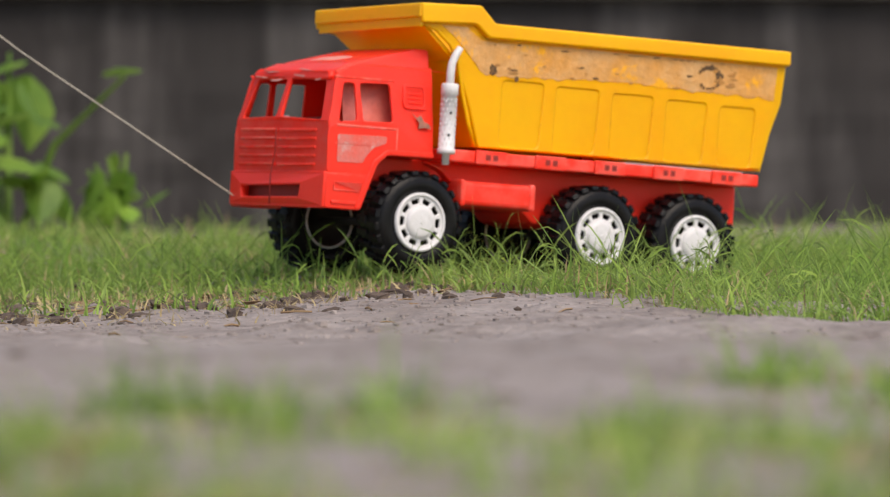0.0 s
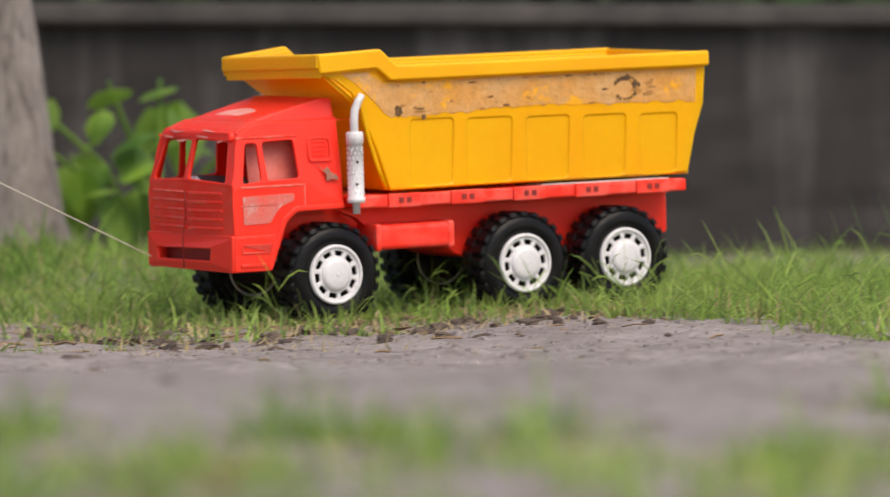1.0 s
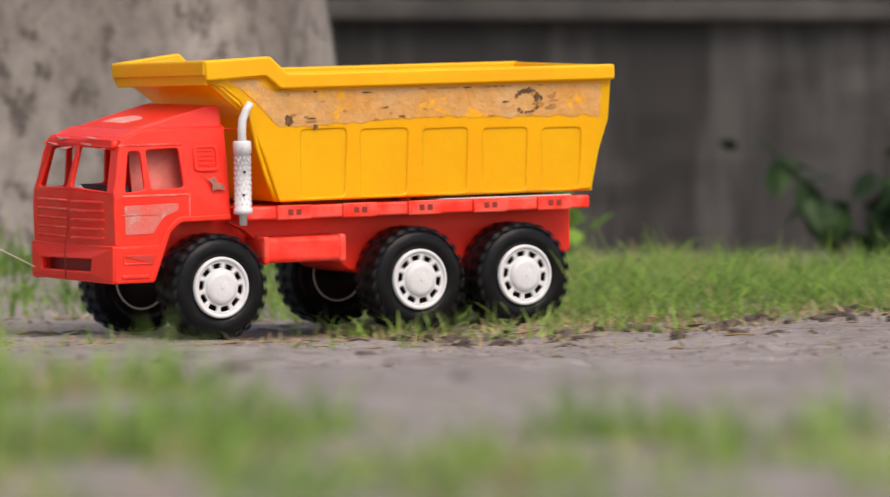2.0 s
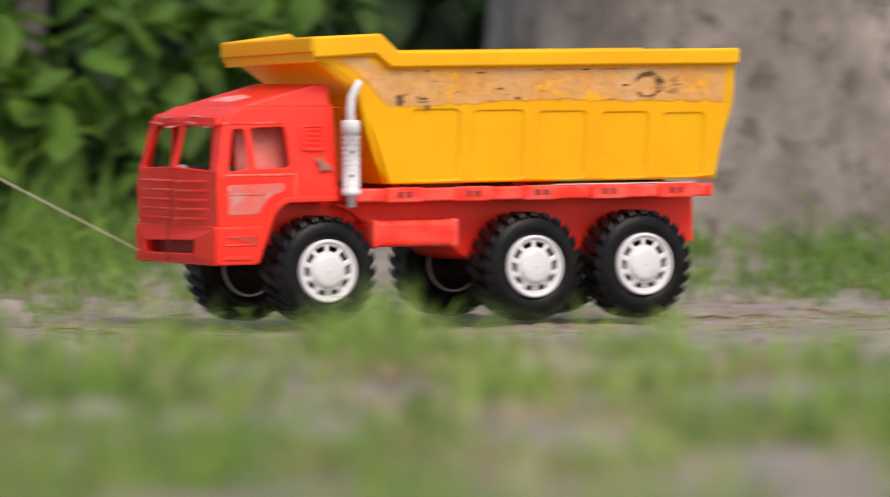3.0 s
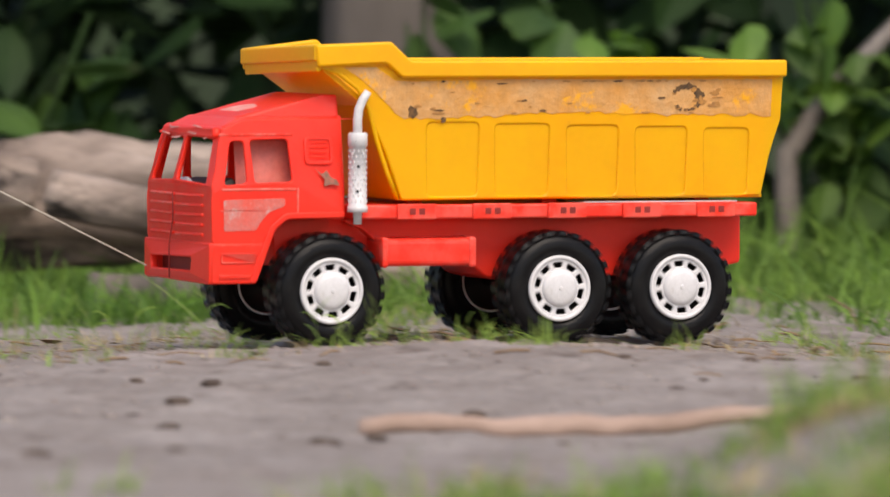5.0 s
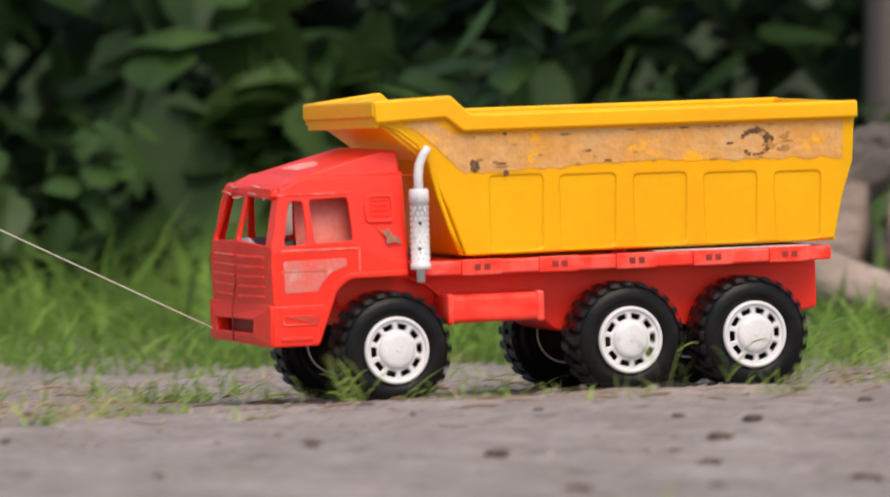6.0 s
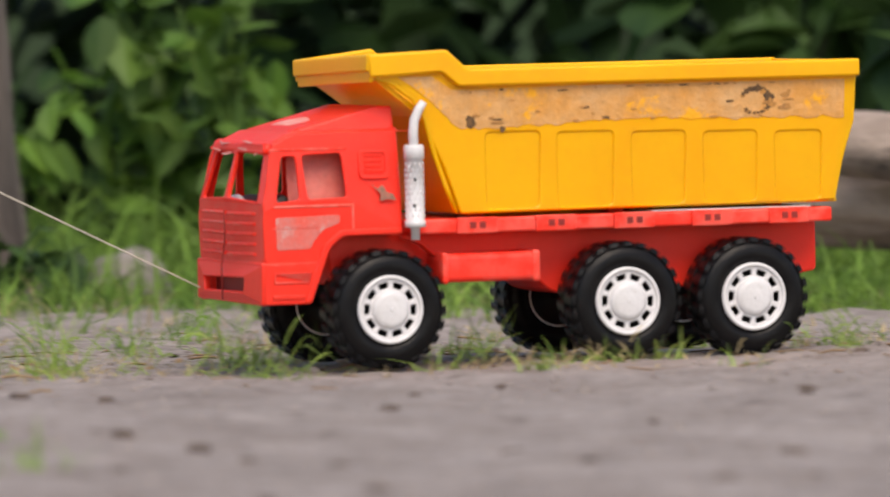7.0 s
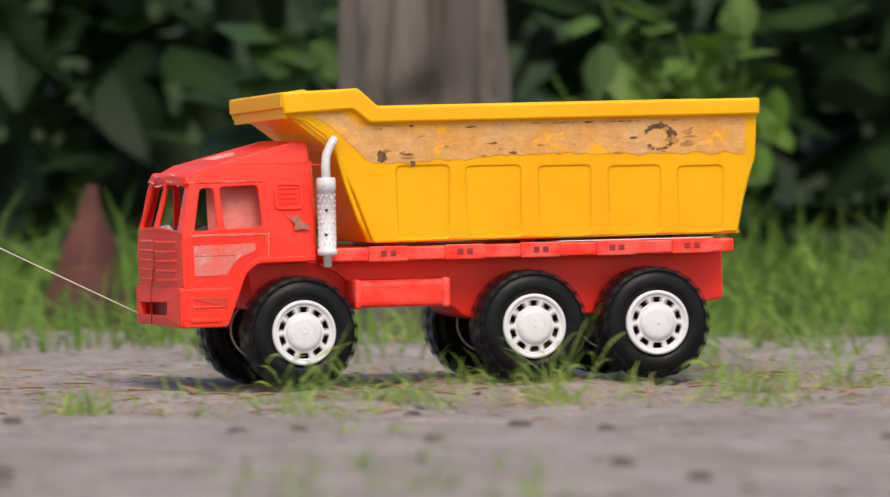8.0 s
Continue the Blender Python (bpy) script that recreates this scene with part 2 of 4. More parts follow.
def tube(pts, radii, n=8, rough=0.0, seed=0.0):
    """A tapering tube along points; rough shakes its skin."""
    bm = bmesh.new()
    pts = [Vector(p) for p in pts]
    rings, along = [], 0.0
    for i, p in enumerate(pts):
        along += (p - pts[max(i - 1, 0)]).length
        d = (pts[min(i + 1, len(pts) - 1)] - pts[max(i - 1, 0)]).normalized()
        u = d.orthogonal().normalized() if i == 0 else (u - d * u.dot(d)).normalized()
        w = d.cross(u)
        r = radii[i] if isinstance(radii, (list, tuple)) else radii
        ring = []
        for j in range(n):
            a = 2 * math.pi * j / n
            off = u * math.cos(a) + w * math.sin(a)
            q = Vector((math.cos(a) * 1.3 + seed, math.sin(a) * 1.3, along * 0.22 / max(r, 0.004)))
            k = 1 + rough * (noise.noise(q) + 0.6 * noise.noise(q * 2.7) + 0.3 * noise.noise(q * 6.5))
            ring.append(bm.verts.new(p + off * r * k))
        rings.append(ring)
    for a, b in zip(rings, rings[1:]):
        for j in range(n):
            bm.faces.new((a[j], a[(j + 1) % n], b[(j + 1) % n], b[j]))
    bm.faces.new(rings[0][::-1])
    bm.faces.new(rings[-1])
    return bm


def mesh_of(name, verts, faces, mat, parent=None, label=""):
    me = bpy.data.meshes.new(name)
    me.from_pydata(verts, [], faces)
    return part(name, me, mat, parent, label)


# ---- the lie of the land ----
TREAD = []
for row in TAKES:
    for back in (0.0, 0.176, 0.271):
        TREAD.append((row[3] + back * math.cos(radians(row[6])), row[5] + back * math.sin(radians(row[7]))))
PATH_X = [i * 0.04 for i in range(-40, 50)]
PATH_Z = []
for px in PATH_X:
    ws = [math.exp(-((px - tx) / 0.07) ** 2) + 1e-9 for tx, tz in TREAD]
    PATH_Z.append(sum(w * tz for w, (tx, tz) in zip(ws, TREAD)) / sum(ws))


def step(a, b, v):
    f = min(max((v - a) / (b - a), 0.0), 1.0)
    return f * f * (3 - 2 * f)


def land(x, y):
    base = float(np.interp(x, PATH_X, PATH_Z)) * step(4.9, 5.8, y) * (1 - step(7.6, 9.5, y))
    crest = 0.042 * step(-0.012, 0.025, x / max(abs(y), 0.5)) * step(1.4, 2.2, y) * (1 - step(4.35, 5.4, y))
    back = 0.035 * step(0.2, 0.6, x) * (1 - 0.9 * step(1.2, 1.5, x)) * step(7.2, 8.2, y)
    p = Vector((x, y, 0))
    rough = 0.012 * noise.noise(p * 1.3) + 0.006 * noise.noise(p * 4.7) + 0.005 * noise.noise(p * 14) + 0.0042 * noise.noise(p * 33)
    quiet = 0.45 + 0.55 * min(abs(y - (6.32 + 0.21 * x)) / 0.5, 1.0)
    far = 0.0 if abs(x) < 6 and 2 < y < 12 else 0.05 * noise.noise(p * 0.2)
    return base + crest + back + rough * quiet - 0.002 + far


def ground():
    xs = [-400, -120, -40, -15, -8, -5] + list(np.linspace(-3.4, 3.4, 520)) + [5, 8, 15, 40, 120, 400]
    ys = [-400, -120, -40, -12, -4, 0, 1.0] + list(np.linspace(1.6, 5.5, 130)) + list(np.linspace(5.51, 7.6, 230)) + list(np.linspace(7.63, 11.5, 70)) + [13, 16, 24, 50, 140, 400]
    verts = [(x, y, land(x, y)) for y in ys for x in xs]
    w = len(xs)
    faces = [(j * w + i, j * w + i + 1, (j + 1) * w + i + 1, (j + 1) * w + i) for j in range(len(ys) - 1) for i in range(w - 1)]
    ob = smooth(mesh_of("ground", verts, faces, SOIL))
    return tagged(ob, "dusty grey-brown bare soil with small crumbs", "ground", kind="structure")


ground()


def wall():
    top = 0.285
    bm = bmesh.new()
    n, m = 160, 12
    g = [[bm.verts.new((1.25 + 4.2 * i / n, 10.15 + 0.006 * noise.noise(Vector((i * 0.3, j * 0.9, 0))), -0.05 + (top + 0.05) * j / m)) for i in range(n + 1)] for j in range(m + 1)]
    h = [[bm.verts.new((1.25 + 4.2 * i / n, 10.35, -0.05 + (top + 0.05) * j / m)) for i in range(n + 1)] for j in range(m + 1)]
    for q, flip in ((g, False), (h, True)):
        for j in range(m):
            for i in range(n):
                f = (q[j][i], q[j][i + 1], q[j + 1][i + 1], q[j + 1][i])
                bm.faces.new(f[::-1] if flip else f)
    for a, b, c, d in [(g[j][0], h[j][0], h[j + 1][0], g[j + 1][0]) for j in range(m)] + [(g[j][n], g[j + 1][n], h[j + 1][n], h[j][n]) for j in range(m)]:
        bm.faces.new((a, b, c, d))
    for i in range(n):
        bm.faces.new((g[m][i], g[m][i + 1], h[m][i + 1], h[m][i]))
    body = tagged(part("wall_low", bm, PLASTER), "low dark plastered boundary wall with lighter upright streaks", "wall", kind="structure")
    cope = box((1.24, 10.12, top + 0.002), (5.46, 10.38, top + 0.028), 0.006)
    part("coping", cope, COPING, body, "pale grey weathered coping")


wall()


# ---- the toy truck ----
def dump_truck():
    truck = new("toy_dump_truck")
    tagged(truck, "worn red and yellow plastic toy dump truck with black tyres", "toy truck")

    def side_at(y0, sign=1):
        return lambda a, b, c: (a, sign * (y0 - 0.20 * max(b - 0.118, 0.0)) + c, b)

    # chassis
    spine = [(-0.334, 0.094), (-0.334, 0.058), (-0.300, 0.052), (-0.150, 0.046), (-0.132, 0.050), (-0.122, 0.0585), (0.030, 0.0585), (0.034, 0.094)]
    part("chassis", plate([rounded(spine, 0.003)], 0.078, 0.0015, lambda a, b, c: (a, c, b)), RED, truck)
    bed_plate = box((-0.333, -0.073, 0.0935), (-0.020, 0.073, 0.1035), 0.0015)
    deck = part("deck", bed_plate, RED, truck)
    for sgn in (1, -1):
        for i in range(5):
            xa = -0.036 - 0.0585 * i
            part("rail_pad", box((xa - 0.0445, min(sgn * 0.0725, sgn * 0.0752), 0.0930), (xa - 0.0145, max(sgn * 0.0725, sgn * 0.0752), 0.1042), 0.0008), RED, deck)
            # two raised dark red marks on each pad
            for k in (0, 1):
                xm = xa - 0.0262 - 0.0072 * k
                part("rail_slot", box((xm - 0.0022, min(sgn * 0.0750, sgn * 0.0756), 0.0966), (xm + 0.0022, max(sgn * 0.0750, sgn * 0.0756), 0.1010), 0.0003, 1), DARK_RED, deck)
    # side tanks with end flanges
    for sgn in (1, -1):
        tank = part("side_tank", box((-0.112, min(sgn * 0.036, sgn * 0.070), 0.0590), (-0.040, max(sgn * 0.036, sgn * 0.070), 0.0790), 0.004, 3), RED, truck)
        part("tank_band", box((-0.1135, min(sgn * 0.036, sgn * 0.0712), 0.0580), (-0.1075, max(sgn * 0.036, sgn * 0.0712), 0.0800), 0.002), RED, tank)
        part("tank_band", box((-0.0455, min(sgn * 0.036, sgn * 0.0712), 0.0580), (-0.0405, max(sgn * 0.036, sgn * 0.0712), 0.0800), 0.002), RED, tank)
        guard = [(-0.018, 0.0925), (-0.030, 0.0880), (-0.041, 0.0790), (-0.041, 0.0770), (-0.031, 0.0855), (-0.018, 0.0905)]
        part("mudguard", plate([guard], 0.010, 0.0006, lambda a, b, c, s=sgn: (a, s * 0.050 + c, b)), RED, truck)
    # cab sides with their window openings and wheel arch
    outline = [(0.0900, 0.0760), (0.0908, 0.1085), (0.0835, 0.1488), (0.0800, 0.1580), (0.0640, 0.1655), (-0.0112, 0.1665), (-0.0112, 0.0943), (0.0327, 0.0939), (0.0422, 0.0861), (0.0475, 0.0760)]
    win_1 = [(0.0742, 0.1500), (0.0640, 0.1500), (0.0632, 0.1198), (0.0805, 0.1182)]
    win_2 = [(0.0592, 0.1505), (0.0306, 0.1515), (0.0286, 0.1209), (0.0572, 0.1198)]
    cab = new("cab")
    cab.parent = truck
    for sgn in (1, -1):
        wall_side = part("cab_side", plate([rounded(outline, 0.004), rounded(win_1, 0.003), rounded(win_2, 0.003)], 0.0034, 0.0009, side_at(0.0700, sgn)), RED, cab)
        # raised window surround, door line, vent plate and arch lip
        for a, b, c, d in ((0.0830, 0.0262, 0.1535, 0.1555), (0.0830, 0.0262, 0.1145, 0.1163), (0.0255, 0.0240, 0.098, 0.1165), (0.0835, 0.0500, 0.0995, 0.1010)):
            lo, hi = sorted((sgn * (0.0706 - 0.2 * max(c - 0.118, 0)), sgn * (0.0722 - 0.2 * max(c - 0.118, 0))))
            part("cab_rib", box((min(a, b), lo, c), (max(a, b), hi, d), 0.0004, 1), RED, cab)
        # added panel, on one side only: its colour stands for the lit interior
        if sgn > 0:
            inset = [(0.0650, 0.1570), (0.0000, 0.1570), (0.0000, 0.1130), (0.0660, 0.1130)]
            part("inner_panel", plate([inset], 0.0012, 0.0003, side_at(0.0540, sgn)), LIT_INTERIOR, cab, "added pinkish red panel standing for the lit cab interior")
        vent = [(0.0185, 0.1530), (-0.0035, 0.1530), (-0.0035, 0.1330), (0.0185, 0.1330)]
        vent_in = [(0.0160, 0.1508), (-0.0012, 0.1508), (-0.0012, 0.1352), (0.0160, 0.1352)]
        part("vent_frame", plate([rounded(vent, 0.004), rounded(vent_in, 0.003)], 0.0012, 0.0005, side_at(0.0718, sgn)), RED, cab)
        for i in range(4):
            z = 0.1375 + 0.0035 * i
            yy = 0.0716 - 0.2 * (z - 0.118)
            lo, hi = sorted((sgn * yy, sgn * (yy + 0.0004)))
            part("vent_slat", box((0.0010, lo, z), (0.0140, hi, z + 0.0014), 0.0003, 1), RED, cab)
        arch = [(0.0564, 0.0480), (0.0490, 0.0677), (0.0422, 0.0861), (0.0327, 0.0939), (-0.0112, 0.0943), (-0.0112, 0.0990), (0.0345, 0.0985), (0.0470, 0.0885), (0.0545, 0.0690), (0.0620, 0.0480)]
        part("wheel_arch", plate([rounded(arch, 0.003)], 0.026, 0.0012, lambda a, b, c, s=sgn: (a, s * 0.0602 + c, b)), RED, cab)
        patch = [(0.0815, 0.1080), (0.0345, 0.1090), (0.0345, 0.1035), (0.0470, 0.0990), (0.0540, 0.0910), (0.0565, 0.0860), (0.0810, 0.0855)]
        part("door_sticker", plate([rounded(patch, 0.002)], 0.0006, 0.0001, side_at(0.0719, sgn)), SCRATCHED, cab, "peeling faded door sticker")
        chip = [(0.0110, 0.1300), (0.0060, 0.1262), (0.0020, 0.1288), (-0.0005, 0.1240), (-0.0050, 0.1220), (-0.0070, 0.1178), (-0.0010, 0.1186), (0.0050, 0.1176), (0.0040, 0.1225)]
        part("scrape", plate([chip], 0.0006, 0.0001, side_at(0.0719, sgn)), SCRAPED, cab, "grey-brown scraped patch")
    # front: grille face, windscreen frame and bumper
    lean = lambda b: 0.0885 - 0.27 * max(b - 0.118, 0.0)
    bow = lambda a, b, c: (lean(b) + 0.004 * (1 - (a / 0.07) ** 2) + c, a * (1 - 2.9 * max(b - 0.118, 0)), b)
    face = [(-0.0700, 0.0760), (0.0700, 0.0760), (0.0708, 0.1185), (0.0705, 0.1595), (-0.0705, 0.1595), (-0.0708, 0.1185)]
    screen_l = [(-0.0620, 0.1200), (-0.0060, 0.1215), (-0.0050, 0.1520), (-0.0590, 0.1520)]
    screen_r = [(0.0010, 0.1215), (0.0600, 0.1190), (0.0570, 0.1510), (0.0010, 0.1530)]
    part("front_panel", plate([rounded(face, 0.003), rounded(screen_l, 0.003), rounded(screen_r, 0.003)], 0.0034, 0.0008, bow), RED, cab)
    for i in range(5):
        z = 0.0815 + 0.0070 * i
        bar = [(-0.062, z), (-0.004, z), (-0.004, z + 0.0023), (-0.062, z + 0.0023)]
        bar_2 = [(0.002, z - 0.0005), (0.054, z), (0.054, z + 0.0023), (0.002, z + 0.0020)]
        for q in (bar, bar_2):
            part("grille_bar", plate([rounded(q, 0.0009)], 0.0036, 0.0010, lambda a, b, c: (bow(a, b, 0)[0] + 0.0003 + c, a, b)), RED, cab)
    part("split_seam", plate([[(-0.0019, 0.050), (-0.0010, 0.050), (-0.0016, 0.075), (-0.0006, 0.095), (-0.0015, 0.112), (-0.0021, 0.112), (-0.0014, 0.090), (-0.0024, 0.072)]], 0.0008, 0.0001, lambda a, b, c: (bow(a, b, 0)[0] + 0.0020 + (0.0026 if b < 0.0775 else 0.0) + c, a, b)), DARK_RED, cab, "dark crack down the dented front")
    brow = [(-0.0600, 0.1518), (0.0600, 0.1518), (0.0570, 0.1602), (-0.0570, 0.1602)]
    visor = part("visor", plate([rounded(brow, 0.004)], 0.006, 0.002, lambda a, b, c: (lean(b) + 0.0026 + c + 0.0016 * math.sin(a * 160) * (1 if b < 0.16 else 0.2), a, b + 0.0012 * math.sin(a * 95 + 1))), RED, cab, "dented visor over the windscreen")
    for ya, yb, z in ((-0.056, -0.034, 0.1535), (-0.028, -0.012, 0.1520), (0.006, 0.030, 0.1540), (0.036, 0.050, 0.1525), (-0.046, -0.020, 0.1590), (0.012, 0.040, 0.1592)):
        strip = [(ya, z), (0.5 * (ya + yb), z - 0.0006), (yb, z + 0.0004), (yb - 0.003, z + 0.0012), (0.5 * (ya + yb), z + 0.0009), (ya + 0.002, z + 0.0010)]
        part("visor_scuff", plate([strip], 0.0008, 0.0002, lambda a, b, c: (lean(b) + 0.0058 + c + 0.0016 * math.sin(a * 160) * (1 if b < 0.16 else 0.2), a, b + 0.0012 * math.sin(a * 95 + 1))), SCUFF, visor)
    bumper_front = [(-0.0715, 0.0490), (0.0715, 0.0475), (0.0720, 0.0772), (-0.0720, 0.0772)]
    slot = [(-0.0500, 0.0560), (0.0380, 0.0565), (0.0400, 0.0662), (-0.0520, 0.0650)]
    bumper = part("bumper", plate([rounded(bumper_front, 0.002), rounded(slot, 0.0015)], 0.006, 0.0012, lambda a, b, c: (0.0895 + 0.004 * (1 - (a / 0.07) ** 2) + c, a, b)), RED, cab)
    # the open slot's inner shade is put into this darker red back
    part("slot_back", box((0.0800, -0.056, 0.0540), (0.0835, 0.044, 0.0680), 0.0005, 1), DARK_RED, bumper)
    for sgn in (1, -1):
        flank = [(0.0905, 0.0478), (0.0905, 0.0770), (0.0480, 0.0770), (0.0490, 0.0677), (0.0564, 0.0478)]
        part("bumper_end", plate([rounded(flank, 0.002)], 0.0040, 0.0010, lambda a, b, c, s=sgn: (a, s * 0.0704 + c, b)), RED, cab)
        step_slot = [(0.0835, 0.0625), (0.0580, 0.0625), (0.0565, 0.0700), (0.0835, 0.0700)]
        step_in = [(0.0825, 0.0635), (0.0590, 0.0635), (0.0575, 0.0690), (0.0825, 0.0690)]
        part("step_frame", plate([step_slot, step_in], 0.0012, 0.0004, lambda a, b, c, s=sgn: (a, s * 0.0728 + c, b)), RED, cab)
        lamp = [(0.0850, 0.0515), (0.0620, 0.0515), (0.0610, 0.0545), (0.0850, 0.0545)]
        part("step_bar", plate([rounded(lamp, 0.001)], 0.0014, 0.0004, lambda a, b, c, s=sgn: (a, s * 0.0727 + c, b)), RED, cab)
    # roof with its wind deflector
    roof = [(0.0790, 0.0560, 0.1565), (0.0775, 0.0540, 0.1600), (0.0640, 0.0585, 0.1668), (-0.0112, 0.0595, 0.1672), (-0.0112, 0.0610, 0.1640), (0.0620, 0.0605, 0.1620)]
    part("roof", hull([(x, s * y, z) for x, y, z in roof for s in (1, -1)], 0.0022), RED, cab)
    deflector = [(0.0650, 0.0470, 0.1655), (0.0630, 0.0460, 0.1672), (-0.0112, 0.0590, 0.1660), (-0.0112, 0.0545, 0.1830), (-0.0020, 0.0535, 0.1832)]
    part("wind_deflector", hull([(x, s * y, z) for x, y, z in deflector for s in (1, -1)], 0.0016), RED, cab)
    part("roof_scar", plate([rounded([(0.060, -0.030), (0.056, 0.010), (0.036, 0.018), (0.030, -0.008), (0.040, -0.030)], 0.006)], 0.0012, 0.0003, lambda a, b, c: (a, b, 0.1670 + (0.0605 - a) * 0.266 + c)), SCUFF, cab, "pale torn patch on the roof")
    part("cab_back", hull([(x, s * y, z) for x in (-0.0125, -0.0095) for s in (1, -1) for y, z in ((0.067, 0.094), (0.067, 0.118), (0.0585, 0.168))]), RED, cab)
    part("cab_floor", box((-0.010, -0.066, 0.0940), (0.034, 0.066, 0.0965), 0.0005, 1), RED, cab)
    part("dashboard", hull([(0.084, -0.050, 0.116), (0.084, 0.050, 0.116), (0.060, -0.050, 0.116), (0.060, 0.050, 0.116), (0.066, 0.046, 0.1235), (0.066, -0.030, 0.1225)], 0.001), BLACK, cab, "black dashboard piece")
    part("loose_wad", hull([(0.086, -0.030, 0.116), (0.086, 0.000, 0.116), (0.078, -0.030, 0.116), (0.078, 0.004, 0.117), (0.083, -0.024, 0.1225), (0.082, -0.004, 0.1235)], 0.001), WHITE, cab, "crumpled white scrap")
    # exhaust pipes
    for sgn in (1, -1):
        y = sgn * 0.0795
        stack = part("exhaust_pipe", lathe([(0.0, 0.0900), (0.0030, 0.0900), (0.0032, 0.0985), (0.0074, 0.0990), (0.0074, 0.1030), (0.0065, 0.1035), (0.0063, 0.1460), (0.0072, 0.1465), (0.0071, 0.1545), (0.0062, 0.1560), (0.0, 0.1560)], 20, "Z"), WHITE, truck, "white perforated exhaust pipe")
        stack.location = (-0.018, y, 0)
        smooth(stack)
        smooth(part("outlet", tube([(0, 0, 0.150), (0.0002, 0, 0.165), (-0.0008, 0, 0.173), (-0.0040, 0, 0.180), (-0.0078, 0, 0.1855)], [0.0035, 0.0034, 0.0033, 0.0032, 0.0028], 10), WHITE, stack))
        for i, (ang, z) in enumerate(((60, 0.150), (75, 0.132), (70, 0.114), (110, 0.141), (120, 0.123), (40, 0.123), (35, 0.141))):
            a = radians(ang * sgn)
            hole = part("stack_hole", lathe([(0.0, -0.0003), (0.0011, -0.0003), (0.0011, 0.0004), (0.0, 0.0005)], 8), BLACK if i < 3 else WHITE, stack)
            hole.matrix_local = Matrix.Translation((0.0066 * math.cos(a), 0.0066 * math.sin(a), z)) @ Matrix.Rotation(a - math.pi / 2, 4, "Z")
        dimples = bmesh.new()
        for row in range(10):
            for k in range(12):
                a, z = 2 * math.pi * (k + 0.5 * (row % 2)) / 12, 0.1070 + 0.0040 * row
                for dz, da, r in ((0.0014, 0.0, 0.0069), (0.0, 0.16, 0.0063), (-0.0014, 0.0, 0.0069), (0.0, -0.16, 0.0063)):
                    dimples.verts.new((r * math.cos(a + da), r * math.sin(a + da), z + dz))
                dimples.verts.ensure_lookup_table()
                dimples.faces.new(dimples.verts[-4:])
        part("knurling", dimples, WHITE, stack, "raised diamond pattern on the pipe")
    # tipper body
    bed = new("tipper_body")
    bed.parent = truck
    droop = lambda a, y: (0.0052 - 0.030 * y) * max(a + 0.0433, 0.0) / 0.058
    flare = lambda b: 0.0665 + 0.085 * max(b - 0.110, 0.0) if b < 0.168 else 0.0715 + 0.10 * (b - 0.168)
    outer = [(-0.0560, 0.1065), (-0.3380, 0.1080), (-0.3440, 0.1400), (-0.3515, 0.1640), (-0.3525, 0.2040), (-0.0590, 0.2050), (-0.0433, 0.2190), (0.0110, 0.2200), (0.0080, 0.2040), (-0.0060, 0.1990), (-0.0240, 0.1830), (-0.0330, 0.1600), (-0.0430, 0.1400)]
    cells = [(-0.0740, -0.1140), (-0.1270, -0.1690), (-0.1830, -0.2230), (-0.2370, -0.2770), (-0.2910, -0.3260)]
    holes = [rounded([(a, 0.1625 - 0.005 * i / 4), (a - 0.002, 0.1098), (b, 0.1098), (b, 0.1625 - 0.005 * i / 4)], 0.004) for i, (a, b) in enumerate(cells)]
    for sgn in (1, -1):
        part("bed_side", plate([rounded(outer, 0.002)] + holes, 0.0036, 0.0016, lambda a, b, c, s=sgn: (a, s * flare(b) + c, b - (droop(a, s * 0.0785) if b > 0.2 else 0.0))), YELLOW, bed)
        skin = [(-0.0600, 0.1085), (-0.3360, 0.1095), (-0.3420, 0.1400), (-0.3480, 0.1700), (-0.0600, 0.1700)]
        part("bed_panel", plate([skin], 0.0016, 0.0004, lambda a, b, c, s=sgn: (a, s * (flare(b) - 0.0003) + c, b)), YELLOW, bed)
        rim = [(-0.3530, 0.1955), (-0.3530, 0.2078), (-0.0583, 0.2078), (-0.0433, 0.2214), (0.0150, 0.2222), (0.0130, 0.2060), (-0.0400, 0.2055), (-0.0520, 0.1955)]
        part("rim_flange", plate([rounded(rim, 0.002)], 0.0065, 0.0018, lambda a, b, c, s=sgn: (a, s * 0.0785 + c, b - droop(a, s * 0.0785))), YELLOW, bed)
        label = [(-0.0080, 0.2030), (-0.0330, 0.2030), (-0.0480, 0.1932), (-0.0640, 0.1925), (-0.1360, 0.1940), (-0.3430, 0.1935), (-0.3430, 0.1665), (-0.2900, 0.1680), (-0.2650, 0.1678), (-0.2000, 0.1700), (-0.1500, 0.1690), (-0.1100, 0.1665), (-0.0560, 0.1655), (-0.0450, 0.1740), (-0.0300, 0.1880), (-0.0180, 0.1970)]
        torn = []
        for p, q in zip(label, label[1:] + label[:1]):
            k = max(int((Vector(q) - Vector(p)).length / 0.004), 1)
            for m in range(k):
                e = Vector(p).lerp(Vector(q), m / k)
                torn.append((e.x, e.y + (0.0028 * noise.noise(Vector((e.x * 90, 3, 0))) + 0.0014 * noise.noise(Vector((e.x * 300, 5, 0))) if e.y < 0.176 else 0.0005 * noise.noise(Vector((e.x * 300, 8, 0))))))
        part("side_sticker", plate([torn], 0.0006, 0.0001, lambda a, b, c, s=sgn: (a, s * (flare(b) + 0.0019) + c, b)), STICKER, bed, "faded peeling tan sticker strip")
